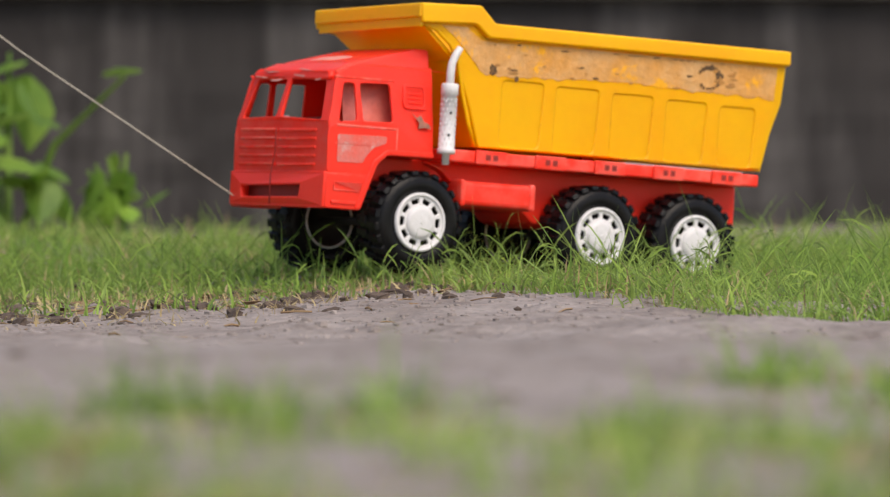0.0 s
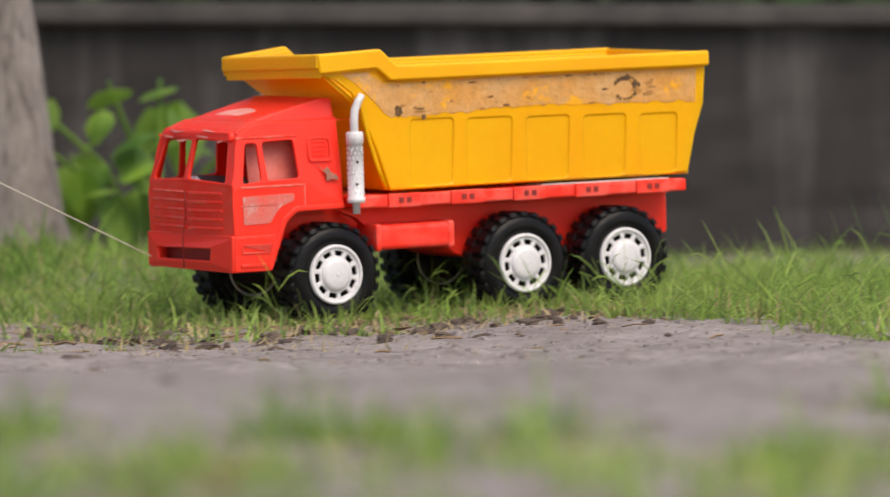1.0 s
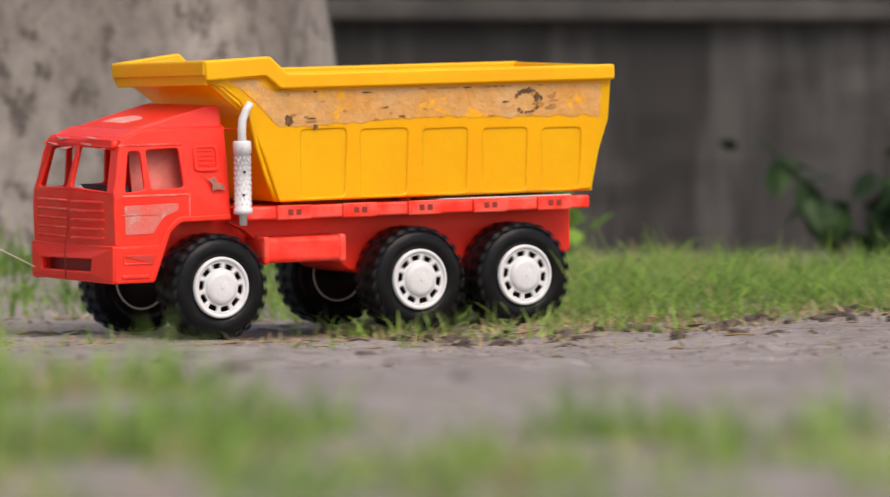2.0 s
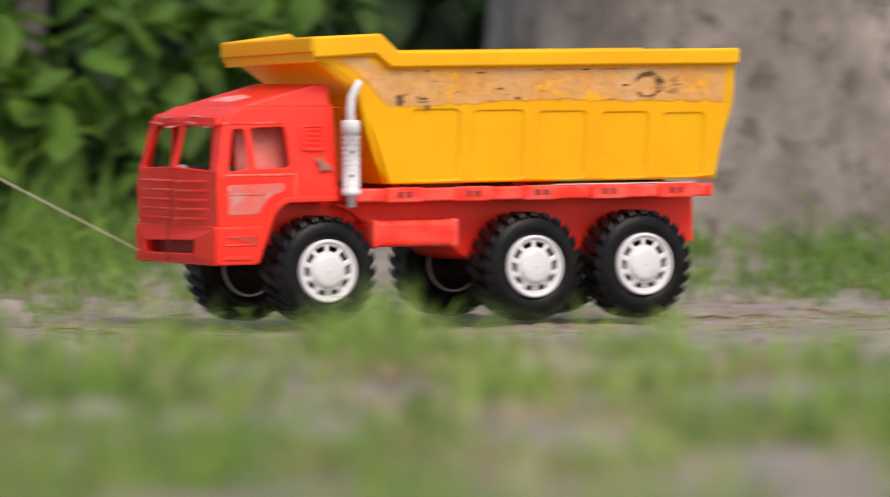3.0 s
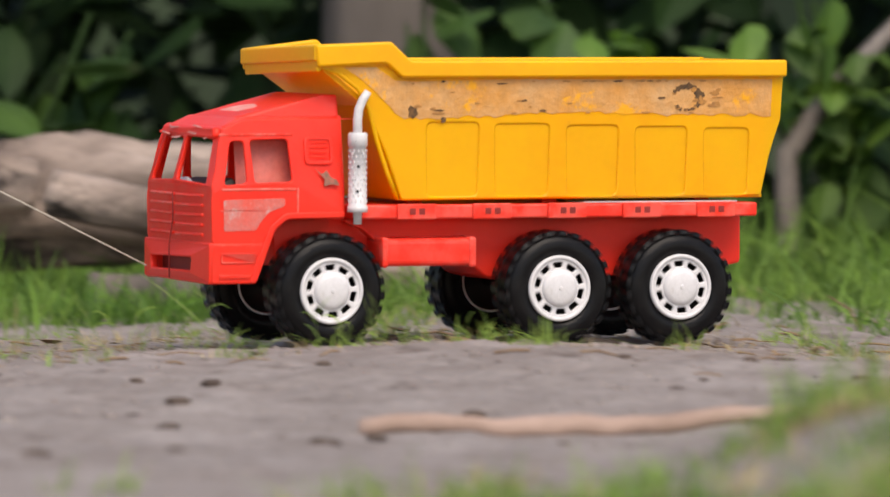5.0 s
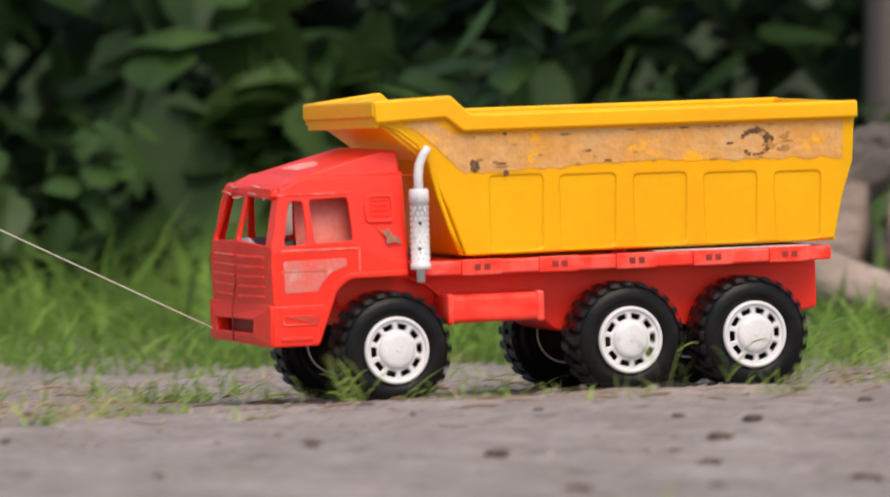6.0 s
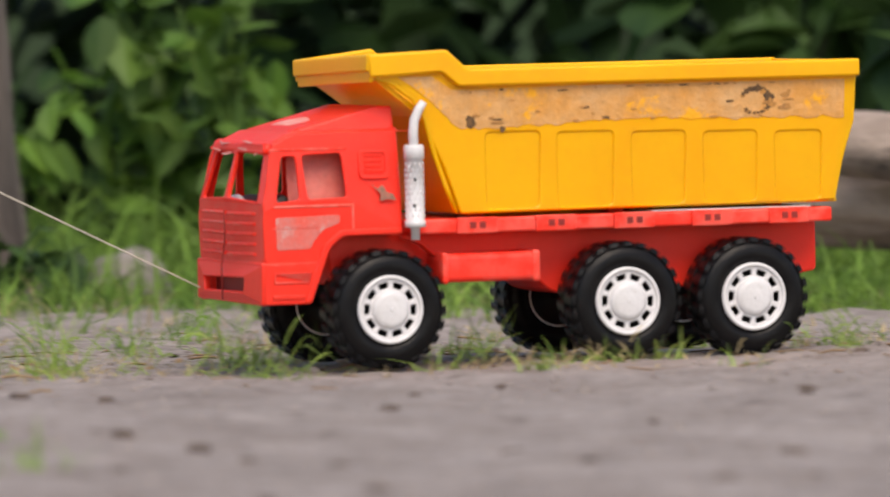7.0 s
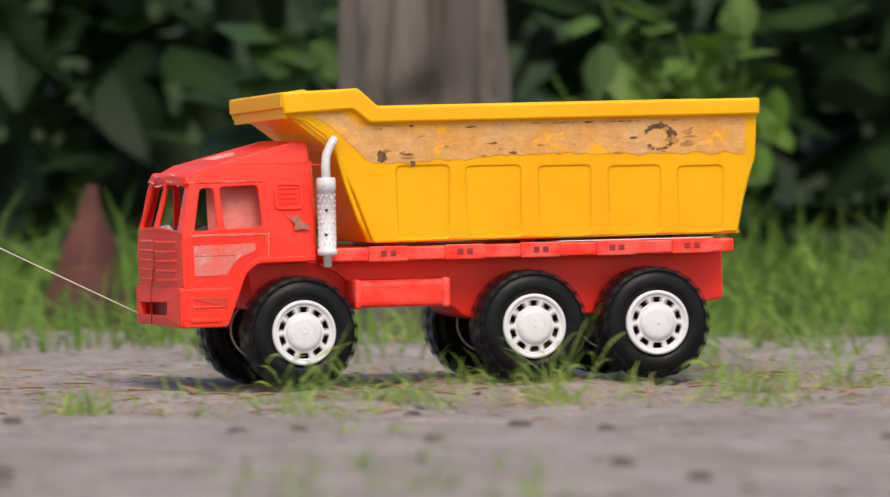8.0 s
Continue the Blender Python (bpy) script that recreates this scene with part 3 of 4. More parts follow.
        random.seed(5)
        spots = [(-0.0623, 0.1703, 0.0036, 0.0048, STAIN), (-0.0859, 0.1648, 0.0023, 0.0029, STAIN), (-0.0780, 0.1728, 0.0026, 0.0012, SMUDGE), (-0.0660, 0.1745, 0.0040, 0.0012, SMUDGE)]
        for k in range(26):
            a = 0.4 + 5.3 * k / 26
            heavy = 1.5 if 1.0 < a < 3.6 else 0.9
            spots.append((-0.2756 + 0.0105 * math.cos(a) + random.uniform(-1, 1) * 0.0009, 0.1800 + 0.0088 * math.sin(a), heavy * random.uniform(0.0014, 0.0026), heavy * random.uniform(0.0010, 0.0019), STAIN if heavy > 1 or k % 3 else SMUDGE))
        for k in range(9):
            spots.append((random.uniform(-0.302, -0.268), random.uniform(0.174, 0.187), random.uniform(0.0015, 0.0045), random.uniform(0.0008, 0.0022), SMUDGE))
        for k in range(30):
            spots.append((random.uniform(-0.335, -0.055), random.choice((0.1925, 0.1695, random.uniform(0.169, 0.192))), random.uniform(0.0008, 0.0046), random.uniform(0.0003, 0.0009), SMUDGE if k % 4 else STAIN))
        for n_spot, (sx, sz, ra, rb, dye) in enumerate(spots):
            blot = [(sx + ra * math.cos(i * 0.571) * random.uniform(0.6, 1.25), sz + rb * math.sin(i * 0.571) * random.uniform(0.6, 1.25)) for i in range(11)]
            lift = 0.0023 + 0.000004 * n_spot
            part("stain", plate([blot], 0.0005, 0.0001, lambda a, b, c, s=sgn, u=lift: (a, s * (flare(b) + u) + c, b)), dye, bed)
        ridge = [(0.012, 0.2040), (-0.004, 0.1995), (-0.020, 0.1880), (-0.029, 0.1740), (-0.036, 0.1500), (-0.045, 0.1260), (-0.053, 0.1080)]
        smooth(part("corner_ridge", tube([(a, sgn * (flare(b) + 0.0002), b) for a, b in ridge], 0.0019, 8), YELLOW, bed))
    part("bed_floor", box((-0.3400, -0.0650, 0.1068), (-0.0560, 0.0650, 0.1095), 0.0008), YELLOW, bed)
    part("bed_front", hull([(-0.0540, s * 0.0650, 0.1070) for s in (1, -1)] + [(-0.0570, s * 0.0650, 0.1070) for s in (1, -1)] + [(-0.0270, s * 0.0680, 0.1750) for s in (1, -1)] + [(-0.0300, s * 0.0680, 0.1750) for s in (1, -1)]), YELLOW, bed)
    part("bed_throat", hull([(-0.0270, s * 0.0680, 0.1750) for s in (1, -1)] + [(-0.0300, s * 0.0680, 0.1770) for s in (1, -1)] + [(0.0110, s * 0.0740, 0.2040) for s in (1, -1)] + [(0.0080, s * 0.0740, 0.2060) for s in (1, -1)]), YELLOW, bed)
    for name, lo, hi in (("canopy_lip", (0.0105, -0.0800, 0.2105), (0.0155, 0.0800, 0.2222)), ("canopy_front", (0.0090, -0.0775, 0.2025), (0.0128, 0.0775, 0.2112))):
        lip = box(lo, hi, 0.0014)
        for v in lip.verts:
            v.co.z -= droop(v.co.x, v.co.y)
        part(name, lip, YELLOW, bed)
    part("canopy_top", box((-0.0100, -0.0760, 0.2050), (0.0120, 0.0760, 0.2075), 0.0006, 1), YELLOW, bed)
    part("tailgate", hull([(-0.3370, s * 0.0650, 0.1090) for s in (1, -1)] + [(-0.3345, s * 0.0650, 0.1090) for s in (1, -1)] + [(-0.3512, s * 0.0700, 0.1640) for s in (1, -1)] + [(-0.3525, s * 0.0770, 0.2070) for s in (1, -1)] + [(-0.3490, s * 0.0770, 0.2070) for s in (1, -1)]), YELLOW, bed)
    for x in (-0.075, -0.180, -0.300):
        part("bed_foot", box((x - 0.006, -0.045, 0.1030), (x + 0.006, 0.045, 0.1072), 0.0006, 1), RED, bed)
    part("deck_liner", plate([[(-0.318, -0.066), (-0.318, 0.0705), (-0.200, 0.0700), (-0.196, -0.066)]], 0.0008, 0.0002, lambda a, b, c: (a, b, 0.1043 + c)), WHITE, truck, "white sheet between deck and tipper")
    # pull string: from the bumper up and ahead
    ends = [(0.092, -0.064, 0.056), (0.30, -0.066, 0.158), (0.60, -0.070, 0.325), (1.0, -0.095, 0.560), (1.7, -0.14, 1.0)]
    part("pull_string", tube(ends, 0.00055, 6), TWINE, truck, "thin pale pull string")
    for x in (0.0, -0.1763, -0.2714):
        part("axle", lathe([(0.0, -0.082), (0.0035, -0.082), (0.0035, 0.062), (0.0, 0.062)], 10), BLACK, truck).location = (x, 0, 0.042)
    return truck


def build_wheel(truck):
    """Chunky tyre with lugs and a white rim with ten slots, outside towards +y."""
    wheel = new("wheel")
    wheel.parent = truck
    prof = [(0.0225, 0.0150), (0.0300, 0.0172), (0.0362, 0.0160), (0.0394, 0.0125), (0.0400, 0.0), (0.0394, -0.0125), (0.0362, -0.0160), (0.0300, -0.0172), (0.0225, -0.0150), (0.0225, 0.0150)]
    tyre = smooth(part("tyre", lathe(prof, 48), RUBBER, wheel, "black knobbly tyre"))
    lug = box((-0.0033, -0.0158, 0.0380), (0.0033, -0.0003, 0.0418), 0.0007, 1)
    for v in lug.verts:
        v.co.x += 0.12 * (v.co.y + 0.008)
        if v.co.z > 0.040:
            v.co.y = v.co.y * 0.94
    me = bpy.data.meshes.new("lug")
    lug.to_mesh(me)
    me.materials.append(RUBBER)
    edge = box((-0.0030, 0.0105, 0.0365), (0.0030, 0.0150, 0.0408), 0.0012, 1)
    me_2 = bpy.data.meshes.new("shoulder_lug")
    edge.to_mesh(me_2)
    me_2.materials.append(RUBBER)
    n = 24
    for i in range(n):
        a = 2 * math.pi * i / n
        for side in (1, -1):
            q = new("lug", me)
            q.parent = tyre
            q.matrix_local = Matrix.Rotation(a + (math.pi / n if side > 0 else 0), 4, "Y") @ Matrix.Rotation(math.pi if side > 0 else 0, 4, "Z")
            q = new("shoulder_lug", me_2)
            q.parent = tyre
            q.matrix_local = Matrix.Rotation(a + (math.pi / n if side > 0 else 0), 4, "Y") @ Matrix.Rotation(math.pi if side < 0 else 0, 4, "Z")
    ring = [(0.0238 * math.cos(i * math.pi / 24), 0.0238 * math.sin(i * math.pi / 24)) for i in range(48)]
    loops = [ring]
    for k in range(10):
        c = 2 * math.pi * k / 10
        slot = [(r * math.cos(c + w), r * math.sin(c + w)) for r, w in ((0.0153, -0.21), (0.0153, 0.21), (0.0194, 0.20), (0.0194, -0.20))]
        loops.append(rounded(slot, 0.001, 2))
    rim = part("rim", plate(loops, 0.0030, 0.0008, lambda a, b, c: (a, 0.0152 + c, b)), WHITE, wheel, "white slotted wheel rim")
    smooth(part("rim_ring", lathe([(0.0208, 0.0160), (0.0214, 0.0180), (0.0232, 0.0184), (0.0241, 0.0172), (0.0240, 0.0140)], 48), WHITE, rim))
    smooth(part("hub_cap", lathe([(0.0, 0.0202), (0.0095, 0.0199), (0.0122, 0.0192), (0.0138, 0.0168), (0.0140, 0.0150)], 32), WHITE, rim))
    part("hub_pin", lathe([(0.0, 0.0206), (0.0014, 0.0205), (0.0018, 0.0198)], 12), WHITE, rim)
    # black here stands for the shade in the rim's hollows
    smooth(part("rim_well", lathe([(0.0228, 0.0140), (0.0215, 0.0), (0.0160, -0.004), (0.0, -0.004)], 32), BLACK, rim, "dark inside of the rim"))
    smooth(part("rim_back", lathe([(0.0226, -0.0148), (0.0200, -0.0125), (0.0196, -0.006), (0.0, -0.006)], 32), BLACK, rim, "dark hollow back of the rim"))
    smooth(part("rim_edge", lathe([(0.0212, -0.0150), (0.0216, -0.0166), (0.0226, -0.0168), (0.0230, -0.0150)], 40), WHITE, rim))
    return wheel


truck = dump_truck()
AXLES = (0.0, -0.1763, -0.2714)
first = build_wheel(truck)
wheels = []
for ax in AXLES:
    for sgn in (1, -1):
        home = (ax, 0.0585 if sgn > 0 else -0.0780, 0.042)
        w = first if not wheels else copy_thing(first, Matrix.Identity(4))
        wheels.append((w, home, sgn))


# ---- trees, logs, stones ----
def trunk_tree(x, y, radius, height, mat, label, flare=0.35, seed=1, lean=0.0, uneven=0.06, fissures=(), hollow=None):
    tree = new("tree")
    tree.location = (x, y, land(x, y) - 0.03)
    tagged(tree, label, "tree")
    n, m = 96, 150
    verts, faces = [], []
    for j in range(m + 1):
        z = height * (j / m) ** 1.6
        for i in range(n):
            a = 2 * math.pi * i / n
            fl = 1 + flare * math.exp(-z / (radius * 0.9)) * (1 + 0.55 * math.sin(a * 5 + seed))
            p = Vector((math.cos(a) * 2.0 + seed * 7, math.sin(a) * 2.0, z * 2.2))
            q = Vector((math.cos(a) * 9 + seed * 3, math.sin(a) * 9, z * 11))
            r = radius * fl * (1 + uneven * noise.noise(p) + 0.4 * uneven * noise.noise(q)) * (1 - 0.12 * z / height)
            for fa, fw, fd in fissures:
                off = (a - fa - 0.25 * math.sin(z * 6 + fa) + math.pi) % (2 * math.pi) - math.pi
                r *= 1 - fd * math.exp(-(off / fw) ** 2)
            if hollow:
                off = (a - hollow[0] + math.pi) % (2 * math.pi) - math.pi
                r *= 1 - hollow[2] * math.exp(-(off / 0.45) ** 2 - ((z - hollow[1] - 0.03 * off) / 0.020) ** 2)
            verts.append((r * math.cos(a) + lean * z, r * math.sin(a), z))
    for j in range(m):
        for i in range(n):
            faces.append((j * n + i, j * n + (i + 1) % n, (j + 1) * n + (i + 1) % n, (j + 1) * n + i))
    smooth(mesh_of("trunk", verts, faces, mat, tree))
    # limbs and a crown high above
    rnd = random.Random(seed)
    lv, lf = [], []
    for k in range(5):
        a = k * 1.26 + seed
        tip = Vector((math.cos(a) * 0.9, math.sin(a) * 0.9, height + 0.7 + 0.2 * rnd.random()))
        base = Vector((lean * height, 0, height - 0.1))
        smooth(part("limb", tube([base, base.lerp(tip, 0.4) + Vector((0, 0, 0.1)), tip], [radius * 0.45, radius * 0.25, radius * 0.08], 10, 0.1, seed), mat, tree))
        for _ in range(110):
            c = tip + Vector((rnd.gauss(0, 0.28), rnd.gauss(0, 0.28), rnd.gauss(0.05, 0.2)))
            leaf_quad(lv, lf, c, 0.09, rnd)
    mesh_of("crown", lv, lf, LEAF, tree)
    return tree


def leaf_quad(verts, faces, c, size, rnd, droop=0.5, turn=None, wide=0.62):
    """One folded, pointed leaf of ten faces at c."""
    a = rnd.uniform(0, 2 * math.pi) if turn is None else turn
    pitch = rnd.uniform(-1.0, 0.5) * droop * 2
    d = Vector((math.cos(a) * math.cos(pitch), math.sin(a) * math.cos(pitch), math.sin(pitch)))
    s = Vector((-math.sin(a), math.cos(a), rnd.uniform(-0.5, 0.5))).normalized()
    up = s.cross(d).normalized()
    b = len(verts)
    for f, w in ((0.0, 0.05), (0.15, 0.72), (0.4, 1.0), (0.65, 0.78), (0.85, 0.38), (1.0, 0.02)):
        mid = c + d * (f * size) - Vector((0, 0, 1)) * (droop * size * 0.4 * f * f)
        for e in (-1, 0, 1):
            verts.append(tuple(mid + s * (e * w * size * wide * 0.5) + up * (abs(e) * w * size * 0.10)))
    for k in range(5):
        for e in (0, 1):
            o = b + k * 3 + e
            faces.append((o, o + 1, o + 4, o + 3))


trunk_tree(0.974, 8.28, 0.235, 2.6, BARK, "thick pale grey tree trunk rising from grass", 0.22, 1)
trunk_tree(-1.755, 8.05, 0.080, 2.2, SPLIT_BARK, "slim grey-brown tree trunk with split bark", 0.5, 4, -0.03, 0.15, ((4.35, 0.10, 0.22), (4.95, 0.08, 0.25), (5.5, 0.12, 0.16), (3.8, 0.10, 0.18)), (4.75, 0.25, 0.38))
trunk_tree(-0.375, 9.6, 0.075, 2.4, DARK_BARK, "dark slim tree trunk among bushes", 0.2, 7)
trunk_tree(0.30, 9.7, 0.024, 2.0, BARK, "thin pale sapling trunk among bushes", 0.2, 9, 0.05)


def log(name, pts, radii, label, rough=0.25, seed=0, n=30, mat=None):
    fine, rr = [], []
    for i in range(len(pts) - 1):
        for k in range(12):
            f = k / 12
            fine.append(Vector(pts[i]).lerp(Vector(pts[i + 1]), f))
            rr.append(radii[i] * (1 - f) + radii[i + 1] * f)
    fine.append(Vector(pts[-1]))
    rr.append(radii[-1])
    ob = smooth(part(name, tube(fine, rr, n, rough, seed), mat or OLD_WOOD))
    return tagged(ob, label, "log", "logs in the pile")


log("log", [(-0.92, 8.02, 0.100), (-0.64, 7.99, 0.110), (-0.372, 7.97, 0.110)], [0.050, 0.054, 0.050], "pale weathered log lying in the grass", 0.36, 3)
log("log", [(-0.350, 7.96, 0.106), (-0.305, 7.96, 0.104), (-0.255, 7.97, 0.094)], [0.050, 0.047, 0.034], "broken pale log end beyond a dark gap", 0.42, 17)
log("log", [(-0.62, 7.85, 0.120), (-0.42, 7.82, 0.082), (-0.262, 7.80, 0.032)], [0.022, 0.024, 0.022], "slim brown log slanting down to the ground", 0.22, 12)
log("root_stump", [(-0.455, 8.03, 0.120), (-0.410, 8.02, 0.165), (-0.372, 8.01, 0.192), (-0.350, 8.0, 0.206)], [0.036, 0.031, 0.026, 0.014], "dark grey root stub sticking up", 0.34, 8, 30, DARK_BARK)
log("root_stump", [(-0.405, 8.01, 0.150), (-0.362, 8.0, 0.178), (-0.338, 8.0, 0.190)], [0.024, 0.020, 0.011], "short grey root fork beside the stub", 0.34, 28, 24, DARK_BARK)
log("log", [(-0.86, 7.90, 0.150), (-0.74, 7.88, 0.140), (-0.64, 7.90, 0.125)], [0.030, 0.033, 0.026], "pale pinkish cut log on the pile", 0.12, 22)
log("log", [(-0.58, 7.80, 0.028), (-0.40, 7.79, 0.022)], [0.020, 0.015], "dark thin branch on the ground", 0.2, 45, 20, DARK_BARK)


def stone(x, y, r, label, squash=0.6, seed=0, mat=None):
    bm = bmesh.new()
    bmesh.ops.create_icosphere(bm, subdivisions=3, radius=r)
    for v in bm.verts:
        v.co *= 1 + 0.3 * noise.noise(v.co * (1.1 / r) + Vector((seed, 0, 0))) + 0.08 * noise.noise(v.co * (4 / r))
        v.co.z *= squash
    ob = smooth(part("stone", bm, mat or STONE))
    ob.location = (x, y, land(x, y) + r * squash * 0.35)
    return tagged(ob, label, "stone")


stone(-1.60, 8.25, 0.042, "rounded grey stone in the grass", 0.9, 3)
stone(0.188, 6.36, 0.021, "small grey stone beside the track", 0.7, 5)


def husk():
    """A tapering reddish dry stump."""
    x, y = -2.12, 8.1
    verts, faces, n, m = [], [], 24, 16
    for j in range(m + 1):
        f = j / m
        for i in range(n):
            a = 2 * math.pi * i / n
            r = (0.050 * (1 - f) ** 1.2 + 0.006) * (1 + 0.3 * noise.noise(Vector((math.cos(a) * 2, math.sin(a) * 2, f * 4))))
            verts.append((r * math.cos(a) + 0.008 * f, r * math.sin(a), 0.150 * f - 0.01))
    for j in range(m):
        for i in range(n):
            faces.append((j * n + i, j * n + (i + 1) % n, (j + 1) * n + (i + 1) % n, (j + 1) * n + i))
    ob = smooth(mesh_of("dry_stump", verts, faces, RUST))
    ob.location = (x, y, land(x, y))
    tagged(ob, "small pointed reddish-brown dry stump", "stump")


husk()
big = log("stick", [(-0.218, 5.12, 0), (-0.12, 5.13, 0), (-0.02, 5.14, 0), (0.088, 5.15, 0)], [0.0055, 0.007, 0.0065, 0.004], "pale peeled stick lying on the soil", 0.06, 30, 10, BIG_STICK)
tagged(big, category="stick", group="fallen sticks")
for v in big.data.vertices:
    v.co.z += land(v.co.x, v.co.y) + 0.005


# ---- bushes and thickets ----
def bush(x, y, height, spread, leaves, size, mat, label, seed, stems=5, name="bush"):
    rnd = random.Random(seed)
    plant = new(name)
    z0 = land(x, y)
    plant.location = (x, y, z0)
    tagged(plant, label, "plant")
    lv, lf = [], []
    for k in range(stems):
        a = rnd.uniform(0, 6.28)
        tip = Vector((math.cos(a) * spread * rnd.uniform(0.3, 1), math.sin(a) * spread * rnd.uniform(0.2, 0.8), height * rnd.uniform(0.6, 1.0)))
        mid = Vector((tip.x * 0.4, tip.y * 0.4, tip.z * 0.6))
        part("stem", tube([(0, 0, -0.02), mid, tip], [0.0045, 0.0035, 0.0018], 6), mat, plant)
        for i in range(leaves // stems):
            f = rnd.uniform(0.25, 1.0)
            c = Vector((0, 0, 0)).lerp(mid, f * 2) if f < 0.5 else mid.lerp(tip, f * 2 - 1)
            leaf_quad(lv, lf, c + Vector((rnd.gauss(0, 0.015), rnd.gauss(0, 0.015), rnd.gauss(0, 0.01))), size * rnd.uniform(0.6, 1.15), rnd, 0.75, turn=rnd.gauss(-1.57, 1.1), wide=0.9)
    mesh_of("foliage", lv, lf, mat, plant)
    return plant


bush(1.41, 8.60, 0.23, 0.20, 32, 0.060, SUNLIT_LEAF, "bright green broad-leaved weed before the wall", 11)
bush(1.30, 8.75, 0.18, 0.16, 28, 0.055, SUNLIT_LEAF, "bright green broad-leaved weed before the wall", 12)
bush(1.50, 8.45, 0.10, 0.08, 26, 0.035, SUNLIT_LEAF, "small bright green seedling weed", 13)
bush(0.55, 9.0, 0.30, 0.16, 60, 0.05, LEAF, "leafy green shrub beside the thick trunk", 14)
bush(1.32, 9.2, 0.2, 0.06, 24, 0.05, BRIGHT_LEAF, "bright green shrub behind the thick trunk", 15)
bush(-0.05, 9.1, 0.34, 0.2, 60, 0.075, LEAF, "leafy green shrub at the thicket's edge", 16)
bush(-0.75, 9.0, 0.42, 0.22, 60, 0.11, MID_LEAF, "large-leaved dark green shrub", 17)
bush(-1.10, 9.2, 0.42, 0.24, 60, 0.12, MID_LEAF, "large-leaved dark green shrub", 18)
bush(-1.66, 8.9, 0.36, 0.18, 70, 0.055, LEAF, "leafy green shrub beside the slim trunk", 19)
bush(-1.72, 8.9, 0.30, 0.15, 60, 0.05, BRIGHT_LEAF, "fresh green shrub behind the slim trunk", 20)
bush(-2.05, 9.0, 0.36, 0.2, 70, 0.09, MID_LEAF, "large-leaved dark green shrub", 21)
bush(0.36, 8.9, 0.34, 0.16, 90, 0.045, BRIGHT_LEAF, "fresh green shrub beside the thick trunk", 23)
bush(0.12, 9.1, 0.32, 0.18, 90, 0.05, LEAF, "leafy green shrub at the thicket's edge", 24)
bush(0.62, 9.3, 0.36, 0.2, 90, 0.05, LEAF, "leafy green shrub beside the thick trunk", 25)
bush(-1.88, 8.75, 0.30, 0.14, 90, 0.045, BRIGHT_LEAF, "fresh green shrub beside the slim trunk", 26)
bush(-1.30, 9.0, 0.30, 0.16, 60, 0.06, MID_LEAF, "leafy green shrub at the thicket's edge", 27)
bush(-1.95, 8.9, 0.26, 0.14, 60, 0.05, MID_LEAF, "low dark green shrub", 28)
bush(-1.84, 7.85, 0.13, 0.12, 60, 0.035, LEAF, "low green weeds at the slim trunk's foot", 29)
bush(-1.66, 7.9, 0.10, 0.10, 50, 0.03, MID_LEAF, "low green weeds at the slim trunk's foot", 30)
bush(0.30, 8.85, 0.34, 0.15, 70, 0.06, BRIGHT_LEAF, "fresh green shrub at the thicket's edge", 81)
bush(0.46, 8.95, 0.36, 0.14, 60, 0.07, BRIGHT_LEAF, "fresh green shrub beside the thick trunk", 82)
bush(-0.02, 8.85, 0.32, 0.12, 60, 0.06, LEAF, "leafy green shrub at the thicket's edge", 83)
bush(-0.14, 8.8, 0.28, 0.10, 50, 0.05, BRIGHT_LEAF, "fresh green shrub in the tall grass", 84)
bush(-1.60, 8.8, 0.38, 0.10, 30, 0.05, LEAF, "leafy green shrub beside the slim trunk", 85)
bush(-0.32, 9.0, 0.36, 0.16, 50, 0.08, MID_LEAF, "large-leaved green shrub at the thicket's edge", 86)
bush(2.05, 9.6, 0.16, 0.2, 60, 0.045, DEEP_LEAF, "dark low weeds at the wall's foot", 22)


def dead_stem(x, y, label, path, radius, seed):
    stem = part("dead_stem", tube([Vector(p) for p in path], [radius * (1 - 0.12 * i) for i in range(len(path))], 10), BARK)
    stem.location = (x, y, land(x, y) - 0.02)
    tagged(smooth(stem), label, "stem")


def sprig(x, y, tips, leaves, label, seed):
    """A small branching seedling with a few narrow leaves."""
    rnd = random.Random(seed)
    plant = new("seedling")
    plant.location = (x, y, land(x, y) - 0.003)
    tagged(plant, label, "plant")
    lv, lf = [], []
    for tip in tips:
        tip = Vector(tip)
        mid = Vector((tip.x * 0.3, tip.y * 0.3, tip.z * 0.62))
        part("stem", tube([(0, 0, 0), mid, tip], [0.0012, 0.0010, 0.0006], 6), TWIG, plant)
        for _ in range(leaves):
            leaf_quad(lv, lf, mid.lerp(tip, rnd.random()), rnd.uniform(0.006, 0.012), rnd, 0.4, wide=0.4)
    mesh_of("foliage", lv, lf, MEADOW, plant)


sprig(-0.012, 6.72, [(-0.020, 0, 0.044), (-0.006, 0.004, 0.030), (0.010, 0, 0.026), (0.018, 0, 0.012)], 4, "small dry branching seedling on the bare soil", 141)
sprig(0.115, 7.0, [(-0.026, 0, 0.030), (0.006, 0, 0.018)], 2, "small dry branching seedling on the bare soil", 142)
dead_stem(0.05, 9.0, "grey leaning dead stem in the thicket", [(0.02, 0, 0), (0.022, 0, 0.09), (0.02, 0.01, 0.17), (0.07, 0.02, 0.24), (0.14, 0.05, 0.31), (0.24, 0.1, 0.42)], 0.016, 1)
dead_stem(0.235, 9.0, "pale grey dead stem in the thicket", [(0, 0, 0), (0.01, 0, 0.12), (0.0, 0.02, 0.25), (-0.02, 0.03, 0.40)], 0.018, 2)


